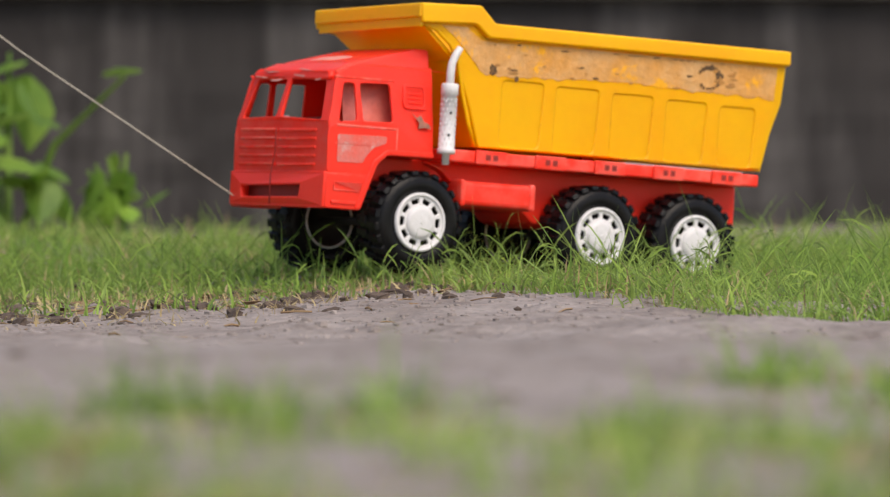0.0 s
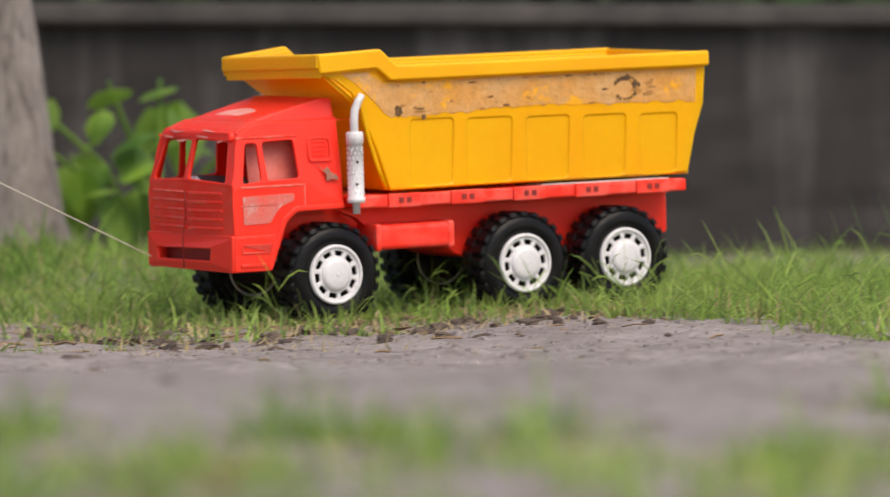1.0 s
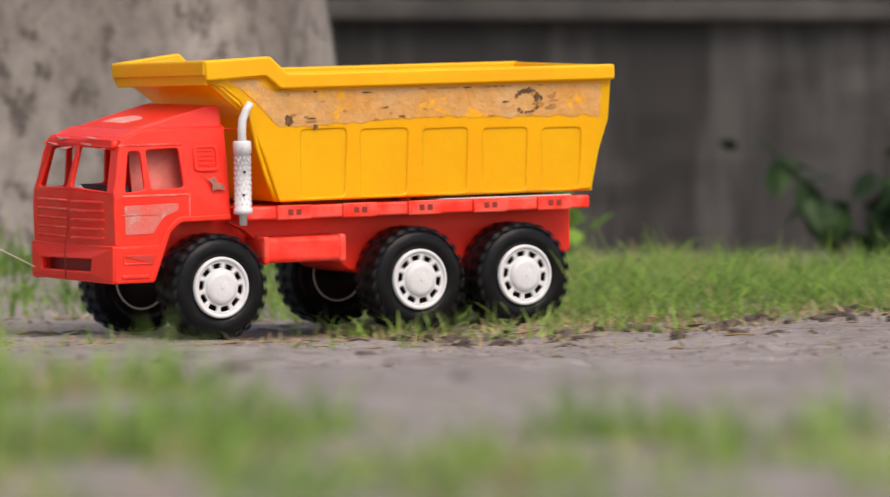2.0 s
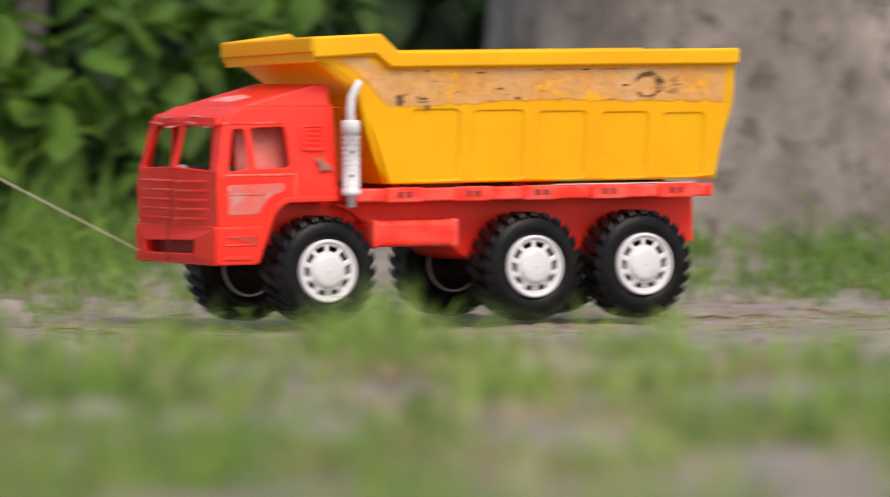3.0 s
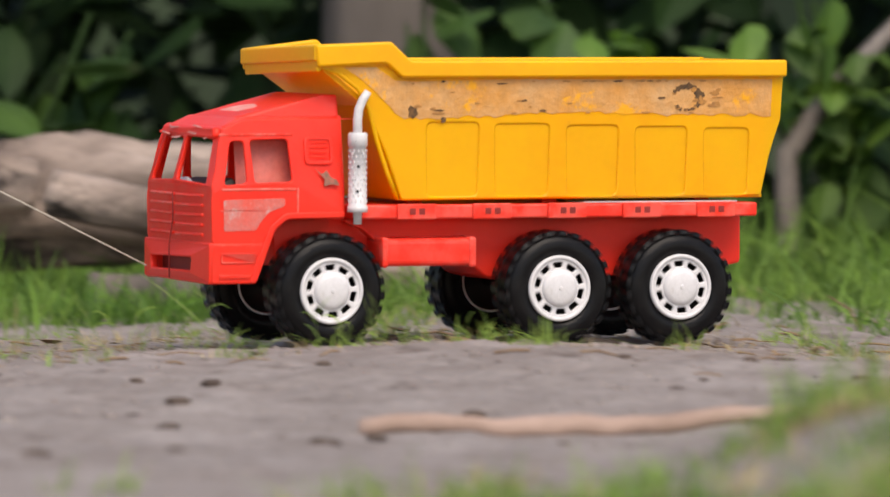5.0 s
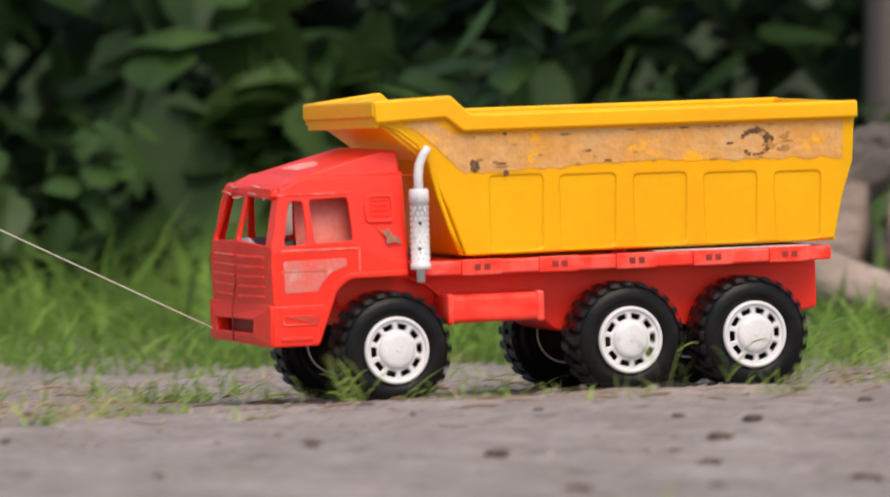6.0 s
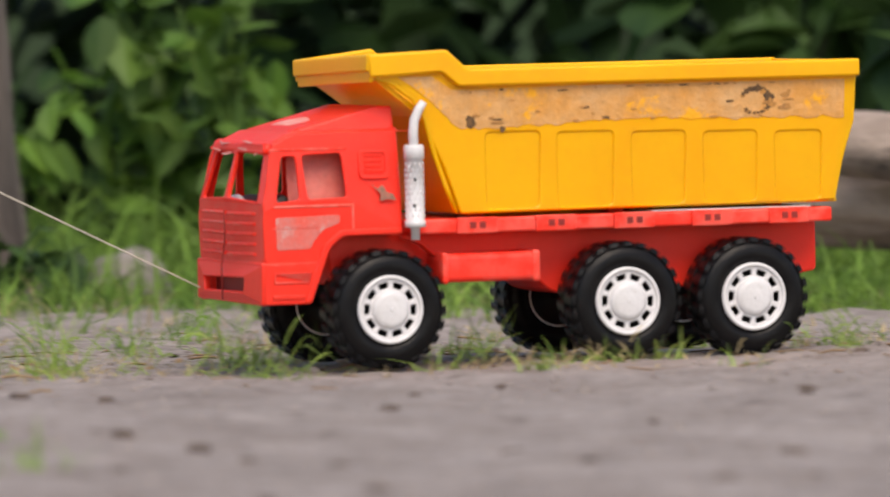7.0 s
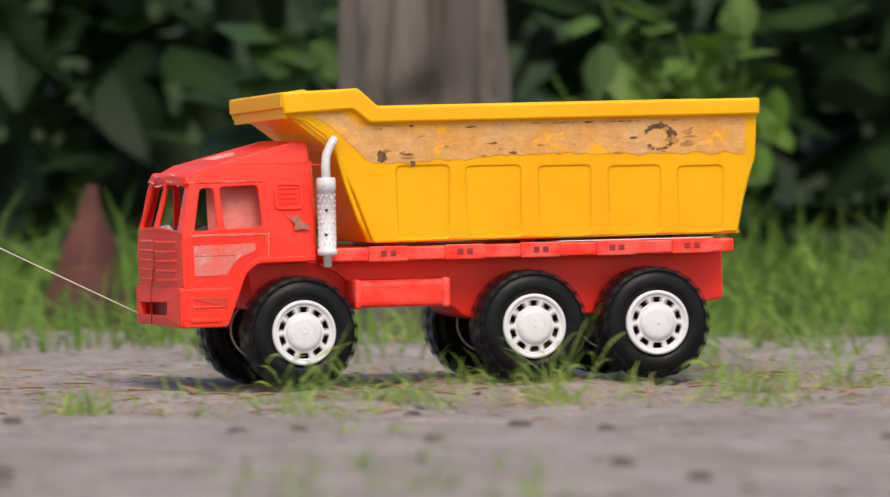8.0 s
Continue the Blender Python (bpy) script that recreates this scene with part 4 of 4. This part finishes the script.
def thicket(name, label, x0, x1, y0, y1, height, count, size, mat, seed):
    rnd = random.Random(seed)
    lv, lf = [], []
    for _ in range(count):
        x, y = rnd.uniform(x0, x1), rnd.uniform(y0, y1)
        top = height * (0.75 + 0.35 * noise.noise(Vector((x * 1.7, y, seed))))
        leaf_quad(lv, lf, Vector((x, y, land(x, y) + rnd.random() ** 0.9 * top)), size * rnd.uniform(0.5, 1.3), rnd, 0.6, turn=rnd.gauss(-1.57, 0.9), wide=0.7)
    return tagged(mesh_of(name, lv, lf, mat), label, "thicket", kind="stuff")


# leaves piled well above view, so the sky can't brighten the gaps
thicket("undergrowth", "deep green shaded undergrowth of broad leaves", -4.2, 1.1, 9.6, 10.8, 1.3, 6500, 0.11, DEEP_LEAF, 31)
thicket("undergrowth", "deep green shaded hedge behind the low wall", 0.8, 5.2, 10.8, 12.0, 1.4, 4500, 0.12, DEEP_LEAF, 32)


# added dark backing that blocks the sky behind the leaves
def backing_bank():
    n, m = 80, 10
    verts = [(-9 + 18 * i / n, 12.2 + 1.2 * j / m + 0.15 * noise.noise(Vector((i * 0.4, j * 0.5, 2))), -0.1 + 2.6 * (j / m) + 0.1 * noise.noise(Vector((i * 0.5, j, 7)))) for j in range(m + 1) for i in range(n + 1)]
    faces = [(j * (n + 1) + i, j * (n + 1) + i + 1, (j + 1) * (n + 1) + i + 1, (j + 1) * (n + 1) + i) for j in range(m) for i in range(n)]
    tagged(smooth(mesh_of("backdrop_bank", verts, faces, DEEP_LEAF)), "dark backing bank added behind the leaves to close off the sky", "bank", kind="structure")


backing_bank()


# ---- grass, twigs and crumbs ----
def blades(name, label, spots, mat, seed):
    """Many curved blades: each spot is x, y, height, width."""
    rnd = random.Random(seed)
    verts, faces = [], []
    for x, y, h, w in spots:
        a = rnd.uniform(0, 6.283)
        lean = abs(rnd.gauss(0.95, 0.6)) * h
        dx, dy = math.cos(a), math.sin(a)
        t = rnd.uniform(0, 6.283)
        sx, sy = math.cos(t) * w / 2, math.sin(t) * w / 2
        z = land(x, y) - 0.003
        b = len(verts)
        for f, k in ((0, 0.8), (0.35, 1.0), (0.7, 0.7), (1.0, 0.06)):
            ox, oz = lean * f * f, h * f - 0.45 * lean * f * f
            verts.append((x + dx * ox - sx * k, y + dy * ox - sy * k, z + oz))
            verts.append((x + dx * ox + sx * k, y + dy * ox + sy * k, z + oz))
        for k in range(3):
            o = b + 2 * k
            faces.append((o, o + 1, o + 3, o + 2))
    return tagged(smooth(mesh_of(name, verts, faces, mat)), label, "grass", kind="stuff")


def patchy(x, y, s=2.3, seed=0.0):
    return 0.5 + 0.5 * noise.noise(Vector((x * s, y * s, seed))) + 0.25 * noise.noise(Vector((x * s * 3, y * s * 3, seed + 4)))


def sow(count, x0, x1, y0, y1, density, low, high, width, seed):
    rnd = random.Random(seed)
    out = []
    for _ in range(count):
        x, y = rnd.uniform(x0, x1), rnd.uniform(y0, y1)
        if rnd.random() < density(x, y):
            cx = rnd.randint(1, 4)
            grow = (0.40 + 0.95 * patchy(x, y, 6.5, 21)) * (1 + 0.2 * step(1.50, 1.80, x))
            for _ in range(cx):
                out.append((x + rnd.gauss(0, 0.006), y + rnd.gauss(0, 0.006), grow * rnd.uniform(low, high) * rnd.uniform(0.6, 1.15), width * rnd.uniform(0.6, 1.3)))
    return out


track = lambda x: 6.32 + 0.235 * x


def lawn_right(x, y):
    edge = 0.10 - 0.92 * step(1.39, 1.53, x) + 0.12 * noise.noise(Vector((x * 6, 2, 1)))
    cover = step(0.28, 0.50, 0.6 * patchy(x, y, 7.0) + 0.4 * patchy(x, y, 18.0, 6))
    return step(1.02, 1.22, x + 0.12 * (y - 6.6)) * step(edge - 0.10, edge + 0.06, y - track(x)) * (0.12 + 0.88 * cover)


def lawn_behind(x, y):
    d = y - track(x) - (0.30 if x > -0.4 else 0.75)
    return step(0.0, 0.7, d) * step(0.25, 0.75, patchy(x, y, 2.6, 3))


def lawn_front(x, y):
    a = x / y + 0.012 * noise.noise(Vector((x * 9, y * 5, 1)))
    edge = max(step(-0.006, 0.012, a), step(-0.050, -0.034, a) * (1 - step(4.0, 4.3, y)))
    back = 1 - step(-0.25, 0.0, y - (4.45 - 0.80 * step(0.11, 0.16, a) + 0.5 * step(0.245, 0.255, a)))
    soft = 0.06 * noise.noise(Vector((x * 11, y * 6, 4)))
    return (1 - 0.5 * step(0.10, 0.14, a)) * edge * back * step(0.50 + soft, 0.60 + soft, 0.55 * patchy(x, y, 8.0, 9) + 0.45 * patchy(x, y, 19.0, 2))


def clumps(count, seed, low, high, width, spread):
    """Blades gathered in rounded clumps on the near bank."""
    rnd = random.Random(seed)
    out = []
    while count:
        x, y = rnd.uniform(-0.4, 1.15), rnd.uniform(2.3, 4.5)
        if abs(x / y) > 0.29 or rnd.random() > lawn_front(x, y):
            continue
        count -= 1
        tall = rnd.uniform(0.5, 1.0)
        for _ in range(rnd.randint(14, 40)):
            out.append((x + rnd.gauss(0, spread), y + rnd.gauss(0, spread), rnd.uniform(low, high) * tall, width * rnd.uniform(0.6, 1.3)))
    return out


blades("grass", "fresh green grass growing round the bank", sow(27000, 0.95, 2.4, 5.7, 8.3, lawn_right, 0.012, 0.050, 0.0017, 41), GRASS, 51)
blades("grass", "fresh green grass along the thicket", sow(16000, -2.6, 1.3, 6.5, 9.4, lawn_behind, 0.03, 0.085, 0.0028, 42), MEADOW, 52)
blades("grass", "low green grass clumps on the near bank", clumps(430, 43, 0.012, 0.050, 0.0024, 0.013), GRASS, 53)
blades("grass", "green grass up to the wall's foot", sow(7000, 0.95, 2.9, 8.2, 10.1, lambda x, y: step(0.30, 0.55, patchy(x, y, 5.0)) * step(1.0, 1.3, x + 0.1 * (y - 8)), 0.008, 0.026, 0.0024, 68), GRASS, 69)
blades("grass", "taller arching stalks in the lawn", sow(400, 1.15, 2.4, 6.1, 7.6, lawn_right, 0.025, 0.055, 0.0016, 66), GRASS, 67)
blades("grass", "dry straw-coloured blades on the near bank", clumps(420, 47, 0.006, 0.028, 0.0020, 0.018), DRY, 57)


def tall_behind(x, y):
    logs = 0.25 if -0.95 < x < -0.2 and y < 8.1 else 1.0
    return logs * step(0.0, 0.5, y - 7.75) * step(0.22, 0.62, patchy(x, y, 2.1, 13)) * (1 - step(0.25, 0.6, x))


blades("grass", "tall bright grass along the thicket", sow(7000, -2.6, 0.65, 7.8, 9.2, tall_behind, 0.07, 0.17, 0.0045, 48), MEADOW, 58)
blades("grass", "dry straw-coloured grass among the green", sow(24000, -2.4, 2.3, 5.7, 8.6, lambda x, y: max(0.7 * lawn_right(x, y), 0.3 * lawn_behind(x, y)), 0.012, 0.046, 0.0013, 44), DRY, 54)


def tufts(count, seed, low, high, width, spread):
    """Blades gathered in small tufts along the track."""
    rnd = random.Random(seed)
    out = []
    for _ in range(count):
        x = rnd.uniform(-2.0, 1.25)
        y = track(x) + rnd.uniform(-0.42, 0.75)
        for _ in range(rnd.randint(6, 26)):
            out.append((x + rnd.gauss(0, spread), y + rnd.gauss(0, spread), rnd.uniform(low, high), width * rnd.uniform(0.6, 1.3)))
    return out


TUFTS = [(-1.31, 5.84), (-1.19, 5.86), (-1.07, 5.97), (-1.27, 5.79), (-1.08, 5.93), (-0.86, 6.37), (-1.06, 5.99), (-1.18, 5.80), (-1.38, 5.85), (-1.31, 5.87), (-1.49, 5.69), (-1.32, 6.18), (-1.20, 6.49), (0.24, 5.90), (-0.17, 6.18), (0.09, 6.26), (-0.25, 6.34), (-0.83, 6.17), (-1.01, 6.06), (-0.94, 6.19), (-0.66, 6.08), (0.23, 6.69), (0.46, 6.77), (0.51, 6.68), (0.41, 6.86), (1.31, 6.72), (1.40, 6.79), (1.44, 6.69), (1.30, 6.85), (0.52, 7.05), (0.72, 6.85), (0.65, 6.94)]


def set_tufts(seed, low, high, width, spread, few, many):
    rnd = random.Random(seed)
    return [(x + rnd.gauss(0, spread), y + rnd.gauss(0, spread), rnd.uniform(low, high), width * rnd.uniform(0.6, 1.3)) for x, y in TUFTS for _ in range(rnd.randint(few, many))]


blades("grass", "green grass tufts beside the wheel track", set_tufts(61, 0.008, 0.040, 0.0022, 0.013, 14, 34), GRASS, 62)
blades("grass", "trampled dry blades beside the wheel track", set_tufts(63, 0.006, 0.022, 0.0016, 0.022, 12, 30), DRY, 64)
blades("grass", "long grass growing before the logs", sow(1500, -0.95, -0.14, 7.3, 7.78, lambda x, y: step(0.3, 0.6, patchy(x, y, 9.0, 5)), 0.025, 0.085, 0.003, 71), MEADOW, 72)
NEAR_WEEDS = [(-0.93, 4.25), (-1.00, 4.50), (-1.12, 4.95), (-0.86, 4.15), (-0.31, 4.19), (-0.97, 4.12), (-1.02, 4.30)]
weeds = random.Random(73)
blades("grass", "sparse green weeds on the near soil", [(x + weeds.gauss(0, 0.02), y + weeds.gauss(0, 0.03), weeds.uniform(0.008, 0.030), 0.0022) for x, y in NEAR_WEEDS for _ in range(22)], GRASS, 74)
blades("grass", "scattered green tufts along the bare track", tufts(170, 45, 0.008, 0.034, 0.0018, 0.012), GRASS, 55)
blades("grass", "flattened dry grass tufts along the bare track", tufts(340, 46, 0.005, 0.018, 0.0014, 0.022), DRY, 56)


def shoots(name, label, spots, mat, seed):
    """Creeping-grass shoots: a thin arching stem with narrow leaves in two rows; each spot is x, y, height."""
    rnd = random.Random(seed)
    verts, faces = [], []

    def ribbon(base, out, rise, sag, width):
        side = Vector((-out.y, out.x, rnd.uniform(-0.6, 0.6))).normalized() * (width / 2)
        b = len(verts)
        for f, k in ((0, 0.7), (0.3, 1.0), (0.65, 0.8), (1.0, 0.08)):
            p = base + out * f + Vector((0, 0, rise * f - sag * f * f))
            verts.append(tuple(p - side * k))
            verts.append(tuple(p + side * k))
        for k in range(3):
            o = b + 2 * k
            faces.append((o, o + 1, o + 3, o + 2))

    for x, y, h in spots:
        a = rnd.uniform(0, 6.283)
        lean = h * rnd.uniform(0.15, 1.3)
        sag = h * rnd.uniform(0.0, 0.55)
        rise = h + sag * 0.6
        out = Vector((math.cos(a), math.sin(a), 0)) * lean
        foot = Vector((x, y, land(x, y) - 0.003))
        ribbon(foot, out, rise, sag, 0.0011)
        for k in range(rnd.randint(2, 4)):
            f = rnd.uniform(0.02, 0.8)
            node = foot + out * f + Vector((0, 0, rise * f - sag * f * f))
            t = a + (1 if k % 2 else -1) * rnd.uniform(0.4, 1.5)
            ln = h * rnd.uniform(0.35, 0.8)
            ribbon(node, Vector((math.cos(t), math.sin(t), 0)) * (ln * 0.7), ln * rnd.uniform(0.6, 1.6), ln * rnd.uniform(0.1, 0.8), rnd.uniform(0.0009, 0.0018))
    return tagged(smooth(mesh_of(name, verts, faces, mat)), label, "grass", kind="stuff")


def strewn(spots, seed):
    """Shoots gathered about each spot: x, y, height, spread."""
    rnd = random.Random(seed)
    return [(x + rnd.gauss(0, w), y + rnd.gauss(0, w * 0.7), h * rnd.uniform(0.45, 1.1)) for x, y, h, w in spots for _ in range(int(5 + 230 * w))]


LAWN_SHOOTS = random.Random(101)
lawn_spots = [(x, y, (0.022 + 0.042 * LAWN_SHOOTS.random() ** 1.6) * (0.85 + 0.25 * step(1.55, 1.8, x))) for x, y in ((LAWN_SHOOTS.uniform(1.0, 2.3), LAWN_SHOOTS.uniform(5.7, 7.3)) for _ in range(3600)) if LAWN_SHOOTS.random() < lawn_right(x, y)]
shoots("grass", "arching creeping-grass shoots in the lawn", lawn_spots, GRASS, 102)
EARLY_TUFTS = [(1.27, 6.62, 0.040, 0.02), (1.37, 6.60, 0.035, 0.03), (0.22, 6.30, 0.030, 0.012), (0.44, 6.33, 0.035, 0.03), (0.335, 6.33, 0.025, 0.03), (0.49, 6.40, 0.035, 0.03), (0.155, 6.02, 0.035, 0.02), (0.10, 6.12, 0.020, 0.02), (-0.16, 5.99, 0.025, 0.03), (-0.25, 6.02, 0.045, 0.02), (-0.33, 6.60, 0.055, 0.02), (0.24, 5.90, 0.050, 0.010)]
LATE_TUFTS = [(-0.64, 5.95, 0.035, 0.012), (-0.44, 6.08, 0.045, 0.02), (-0.40, 6.10, 0.035, 0.03), (-0.36, 6.60, 0.060, 0.02), (-0.81, 6.30, 0.025, 0.03), (-0.98, 5.85, 0.055, 0.010), (-0.90, 5.87, 0.045, 0.012), (-0.63, 5.95, 0.035, 0.012), (-0.58, 5.98, 0.015, 0.03), (-1.01, 5.72, 0.020, 0.02), (-1.175, 5.77, 0.055, 0.010), (-1.125, 5.77, 0.030, 0.02), (-1.26, 5.69, 0.025, 0.045), (-1.04, 5.76, 0.045, 0.03), (-1.17, 5.14, 0.025, 0.02), (-1.31, 5.49, 0.025, 0.02), (-0.98, 7.04, 0.030, 0.02), (-1.39, 5.93, 0.040, 0.025), (-1.33, 5.97, 0.040, 0.03), (-1.25, 6.17, 0.050, 0.010), (-1.20, 6.60, 0.030, 0.04), (-1.18, 6.95, 0.050, 0.010)]
shoots("grass", "green grass shoots beside the wheel track", strewn(EARLY_TUFTS, 103), GRASS, 104)
shoots("grass", "green grass shoots on the bare track", strewn(LATE_TUFTS, 105), GRASS, 106)
shoots("dead_grass", "heap of dead brown grass on the track", strewn([(-0.80, 5.85, 0.020, 0.035), (-0.845, 5.84, 0.016, 0.03), (-0.36, 6.15, 0.015, 0.03), (1.60, 6.62, 0.020, 0.04), (1.70, 6.66, 0.022, 0.05)], 107), DRY, 108)


def edge_spots(count, seed, low, high, width, reach):
    """Trampled blades along the front edge of the lawn."""
    rnd = random.Random(seed)
    out = []
    for _ in range(count):
        x = rnd.uniform(1.0, 1.85)
        y = track(x) + 0.02 + rnd.gauss(0, reach) + 0.10 * noise.noise(Vector((x * 5, 3, 1)))
        for _ in range(rnd.randint(3, 14)):
            out.append((x + rnd.gauss(0, 0.012), y + rnd.gauss(0, 0.012), rnd.uniform(low, high), width * rnd.uniform(0.6, 1.3)))
    return out


blades("grass", "trampled straw along the lawn's worn edge", edge_spots(420, 91, 0.004, 0.020, 0.0017, 0.13), DRY, 92)
blades("grass", "short green shoots along the lawn's worn edge", edge_spots(200, 93, 0.010, 0.034, 0.0020, 0.11), GRASS, 94)


def edge_clods():
    rnd = random.Random(95)
    verts, faces = [], []
    for _ in range(340):
        x = rnd.uniform(0.98, 1.85)
        y = track(x) - 0.02 + rnd.gauss(0, 0.15)
        w, h = rnd.uniform(0.003, 0.014), rnd.uniform(0.002, 0.007)
        z = land(x, y)
        b = len(verts)
        for k, f in ((0.0, 1.0), (0.6, 0.75)):
            for i in range(6):
                a = i * 1.047 + k
                q = f * w * rnd.uniform(0.7, 1.2)
                verts.append((x + math.cos(a) * q, y + math.sin(a) * q, z - 0.002 + k * h * 1.6 * rnd.uniform(0.8, 1.2)))
        verts.append((x, y, z + h))
        for i in range(6):
            j = (i + 1) % 6
            faces.append((b + i, b + j, b + 6 + j, b + 6 + i))
            faces.append((b + 6 + i, b + 6 + j, b + 12))
    tagged(mesh_of("clods", verts, faces, DARK_SOIL), "dark brown soil clods along the lawn's edge", "clods", kind="stuff")


edge_clods()


def dead_leaves():
    """Curled brown leaves strewn along the lawn's edge and the track."""
    rnd = random.Random(131)
    verts, faces = [], []
    for k in range(150):
        x = rnd.uniform(0.95, 1.6) if k % 3 else rnd.uniform(-1.6, 0.9)
        y = track(x) + rnd.gauss(0.0, 0.13)
        leaf_quad(verts, faces, Vector((x, y, land(x, y) + rnd.uniform(0.002, 0.006))), rnd.uniform(0.008, 0.024), rnd, 0.25, wide=0.5)
    tagged(mesh_of("dead_leaves", verts, faces, TWIG), "curled brown dead leaves strewn on the soil", "leaf litter", kind="stuff")


dead_leaves()


def litter():
    rnd = random.Random(77)
    verts, faces = [], []
    for _ in range(700):
        x = rnd.uniform(-2.0, 1.7)
        y = track(x) + rnd.gauss(0.0, 0.32)
        a, l, r = rnd.uniform(0, 6.28), rnd.uniform(0.006, 0.035), rnd.uniform(0.0004, 0.0010)
        p = [Vector((x + math.cos(a) * l * f, y + math.sin(a) * l * f, 0)) for f in (-0.5, 0, 0.5)]
        p = [Vector((q.x, q.y, land(q.x, q.y) + r + (0.001 if i == 1 else 0))) for i, q in enumerate(p)]
        b = len(verts)
        for q in p:
            for k in range(4):
                c = k * 1.571
                verts.append((q.x - math.sin(a) * r * math.cos(c), q.y + math.cos(a) * r * math.cos(c), q.z + r * math.sin(c)))
        for i in range(2):
            for k in range(4):
                faces.append((b + i * 4 + k, b + i * 4 + (k + 1) % 4, b + i * 4 + 4 + (k + 1) % 4, b + i * 4 + 4 + k))
    tagged(mesh_of("twigs", verts, faces, TWIG), "scattered brown twigs and straw bits on the soil", "twigs", kind="stuff")
    verts, faces = [], []
    for k in range(13000):
        x, y = rnd.uniform(-2.0, 1.8), (rnd.uniform(3.6, 7.6) if k % 3 == 0 else rnd.gauss(6.25, 0.35) + 0.235 * rnd.uniform(-1, 1))
        r = rnd.uniform(0.0008, 0.0030) * (1.9 if rnd.random() < 0.05 else 1)
        b = len(verts)
        z = land(x, y) + r * 0.1
        turn = rnd.uniform(0, 6.28)
        for ring, height in ((1.0, -0.35), (0.85, 0.35)):
            for q in range(5):
                k = rnd.uniform(0.75, 1.25) * r * ring
                a = turn + q * 1.2566
                verts.append((x + k * math.cos(a), y + k * math.sin(a), z + height * r * rnd.uniform(0.7, 1.3)))
        verts.append((x, y, z + 0.62 * r))
        for q in range(5):
            o = (q + 1) % 5
            faces.append((b + q, b + o, b + 5 + o, b + 5 + q))
            faces.append((b + 5 + q, b + 5 + o, b + 10))
    tagged(mesh_of("crumbs", verts, faces, SOIL), "small crumbs of dry soil", "soil crumbs", kind="stuff")


litter()


def clods():
    rnd = random.Random(91)
    verts, faces = [], []
    for _ in range(150):
        x, y = rnd.uniform(-1.4, 0.9), rnd.uniform(3.7, 5.9)
        r = rnd.uniform(0.003, 0.0085)
        b = len(verts)
        z = land(x, y)
        for ring, height in ((1.0, -0.2), (1.0, 0.2), (0.6, 0.5)):
            for q in range(7):
                k = rnd.uniform(0.75, 1.25) * r * ring
                verts.append((x + k * math.cos(q * 0.8976), y + k * math.sin(q * 0.8976), z + height * r))
        for lev in (0, 7):
            for q in range(7):
                o = (q + 1) % 7
                faces.append((b + lev + q, b + lev + o, b + lev + 7 + o, b + lev + 7 + q))
        faces.append(tuple(b + 14 + q for q in range(7)))
    tagged(mesh_of("clods", verts, faces, DARK_SOIL), "dark clods scattered on the soil", "soil clods", kind="stuff")


clods()


# ---- what moves ----
def motions():
    walk(truck, [(r[0], pose(r[3], r[4], r[5], r[8], r[7], 180 + r[6])) for r in TAKES])
    ts = [r[0] for r in TAKES]
    run = [0.0]
    for p, q in zip(TAKES, TAKES[1:]):
        run.append(run[-1] + math.hypot(q[3] - p[3], 0.25 * (q[4] - p[4])))
    for w, home, sgn in wheels:
        rows = []
        for k in range(81):
            t = k / 10
            turn = math.degrees(float(np.interp(t, ts, run)) / 0.042)
            rows.append((t, pose(*home, 0, sgn * turn, 0 if sgn > 0 else 180)))
        walk(w, rows)


motions()
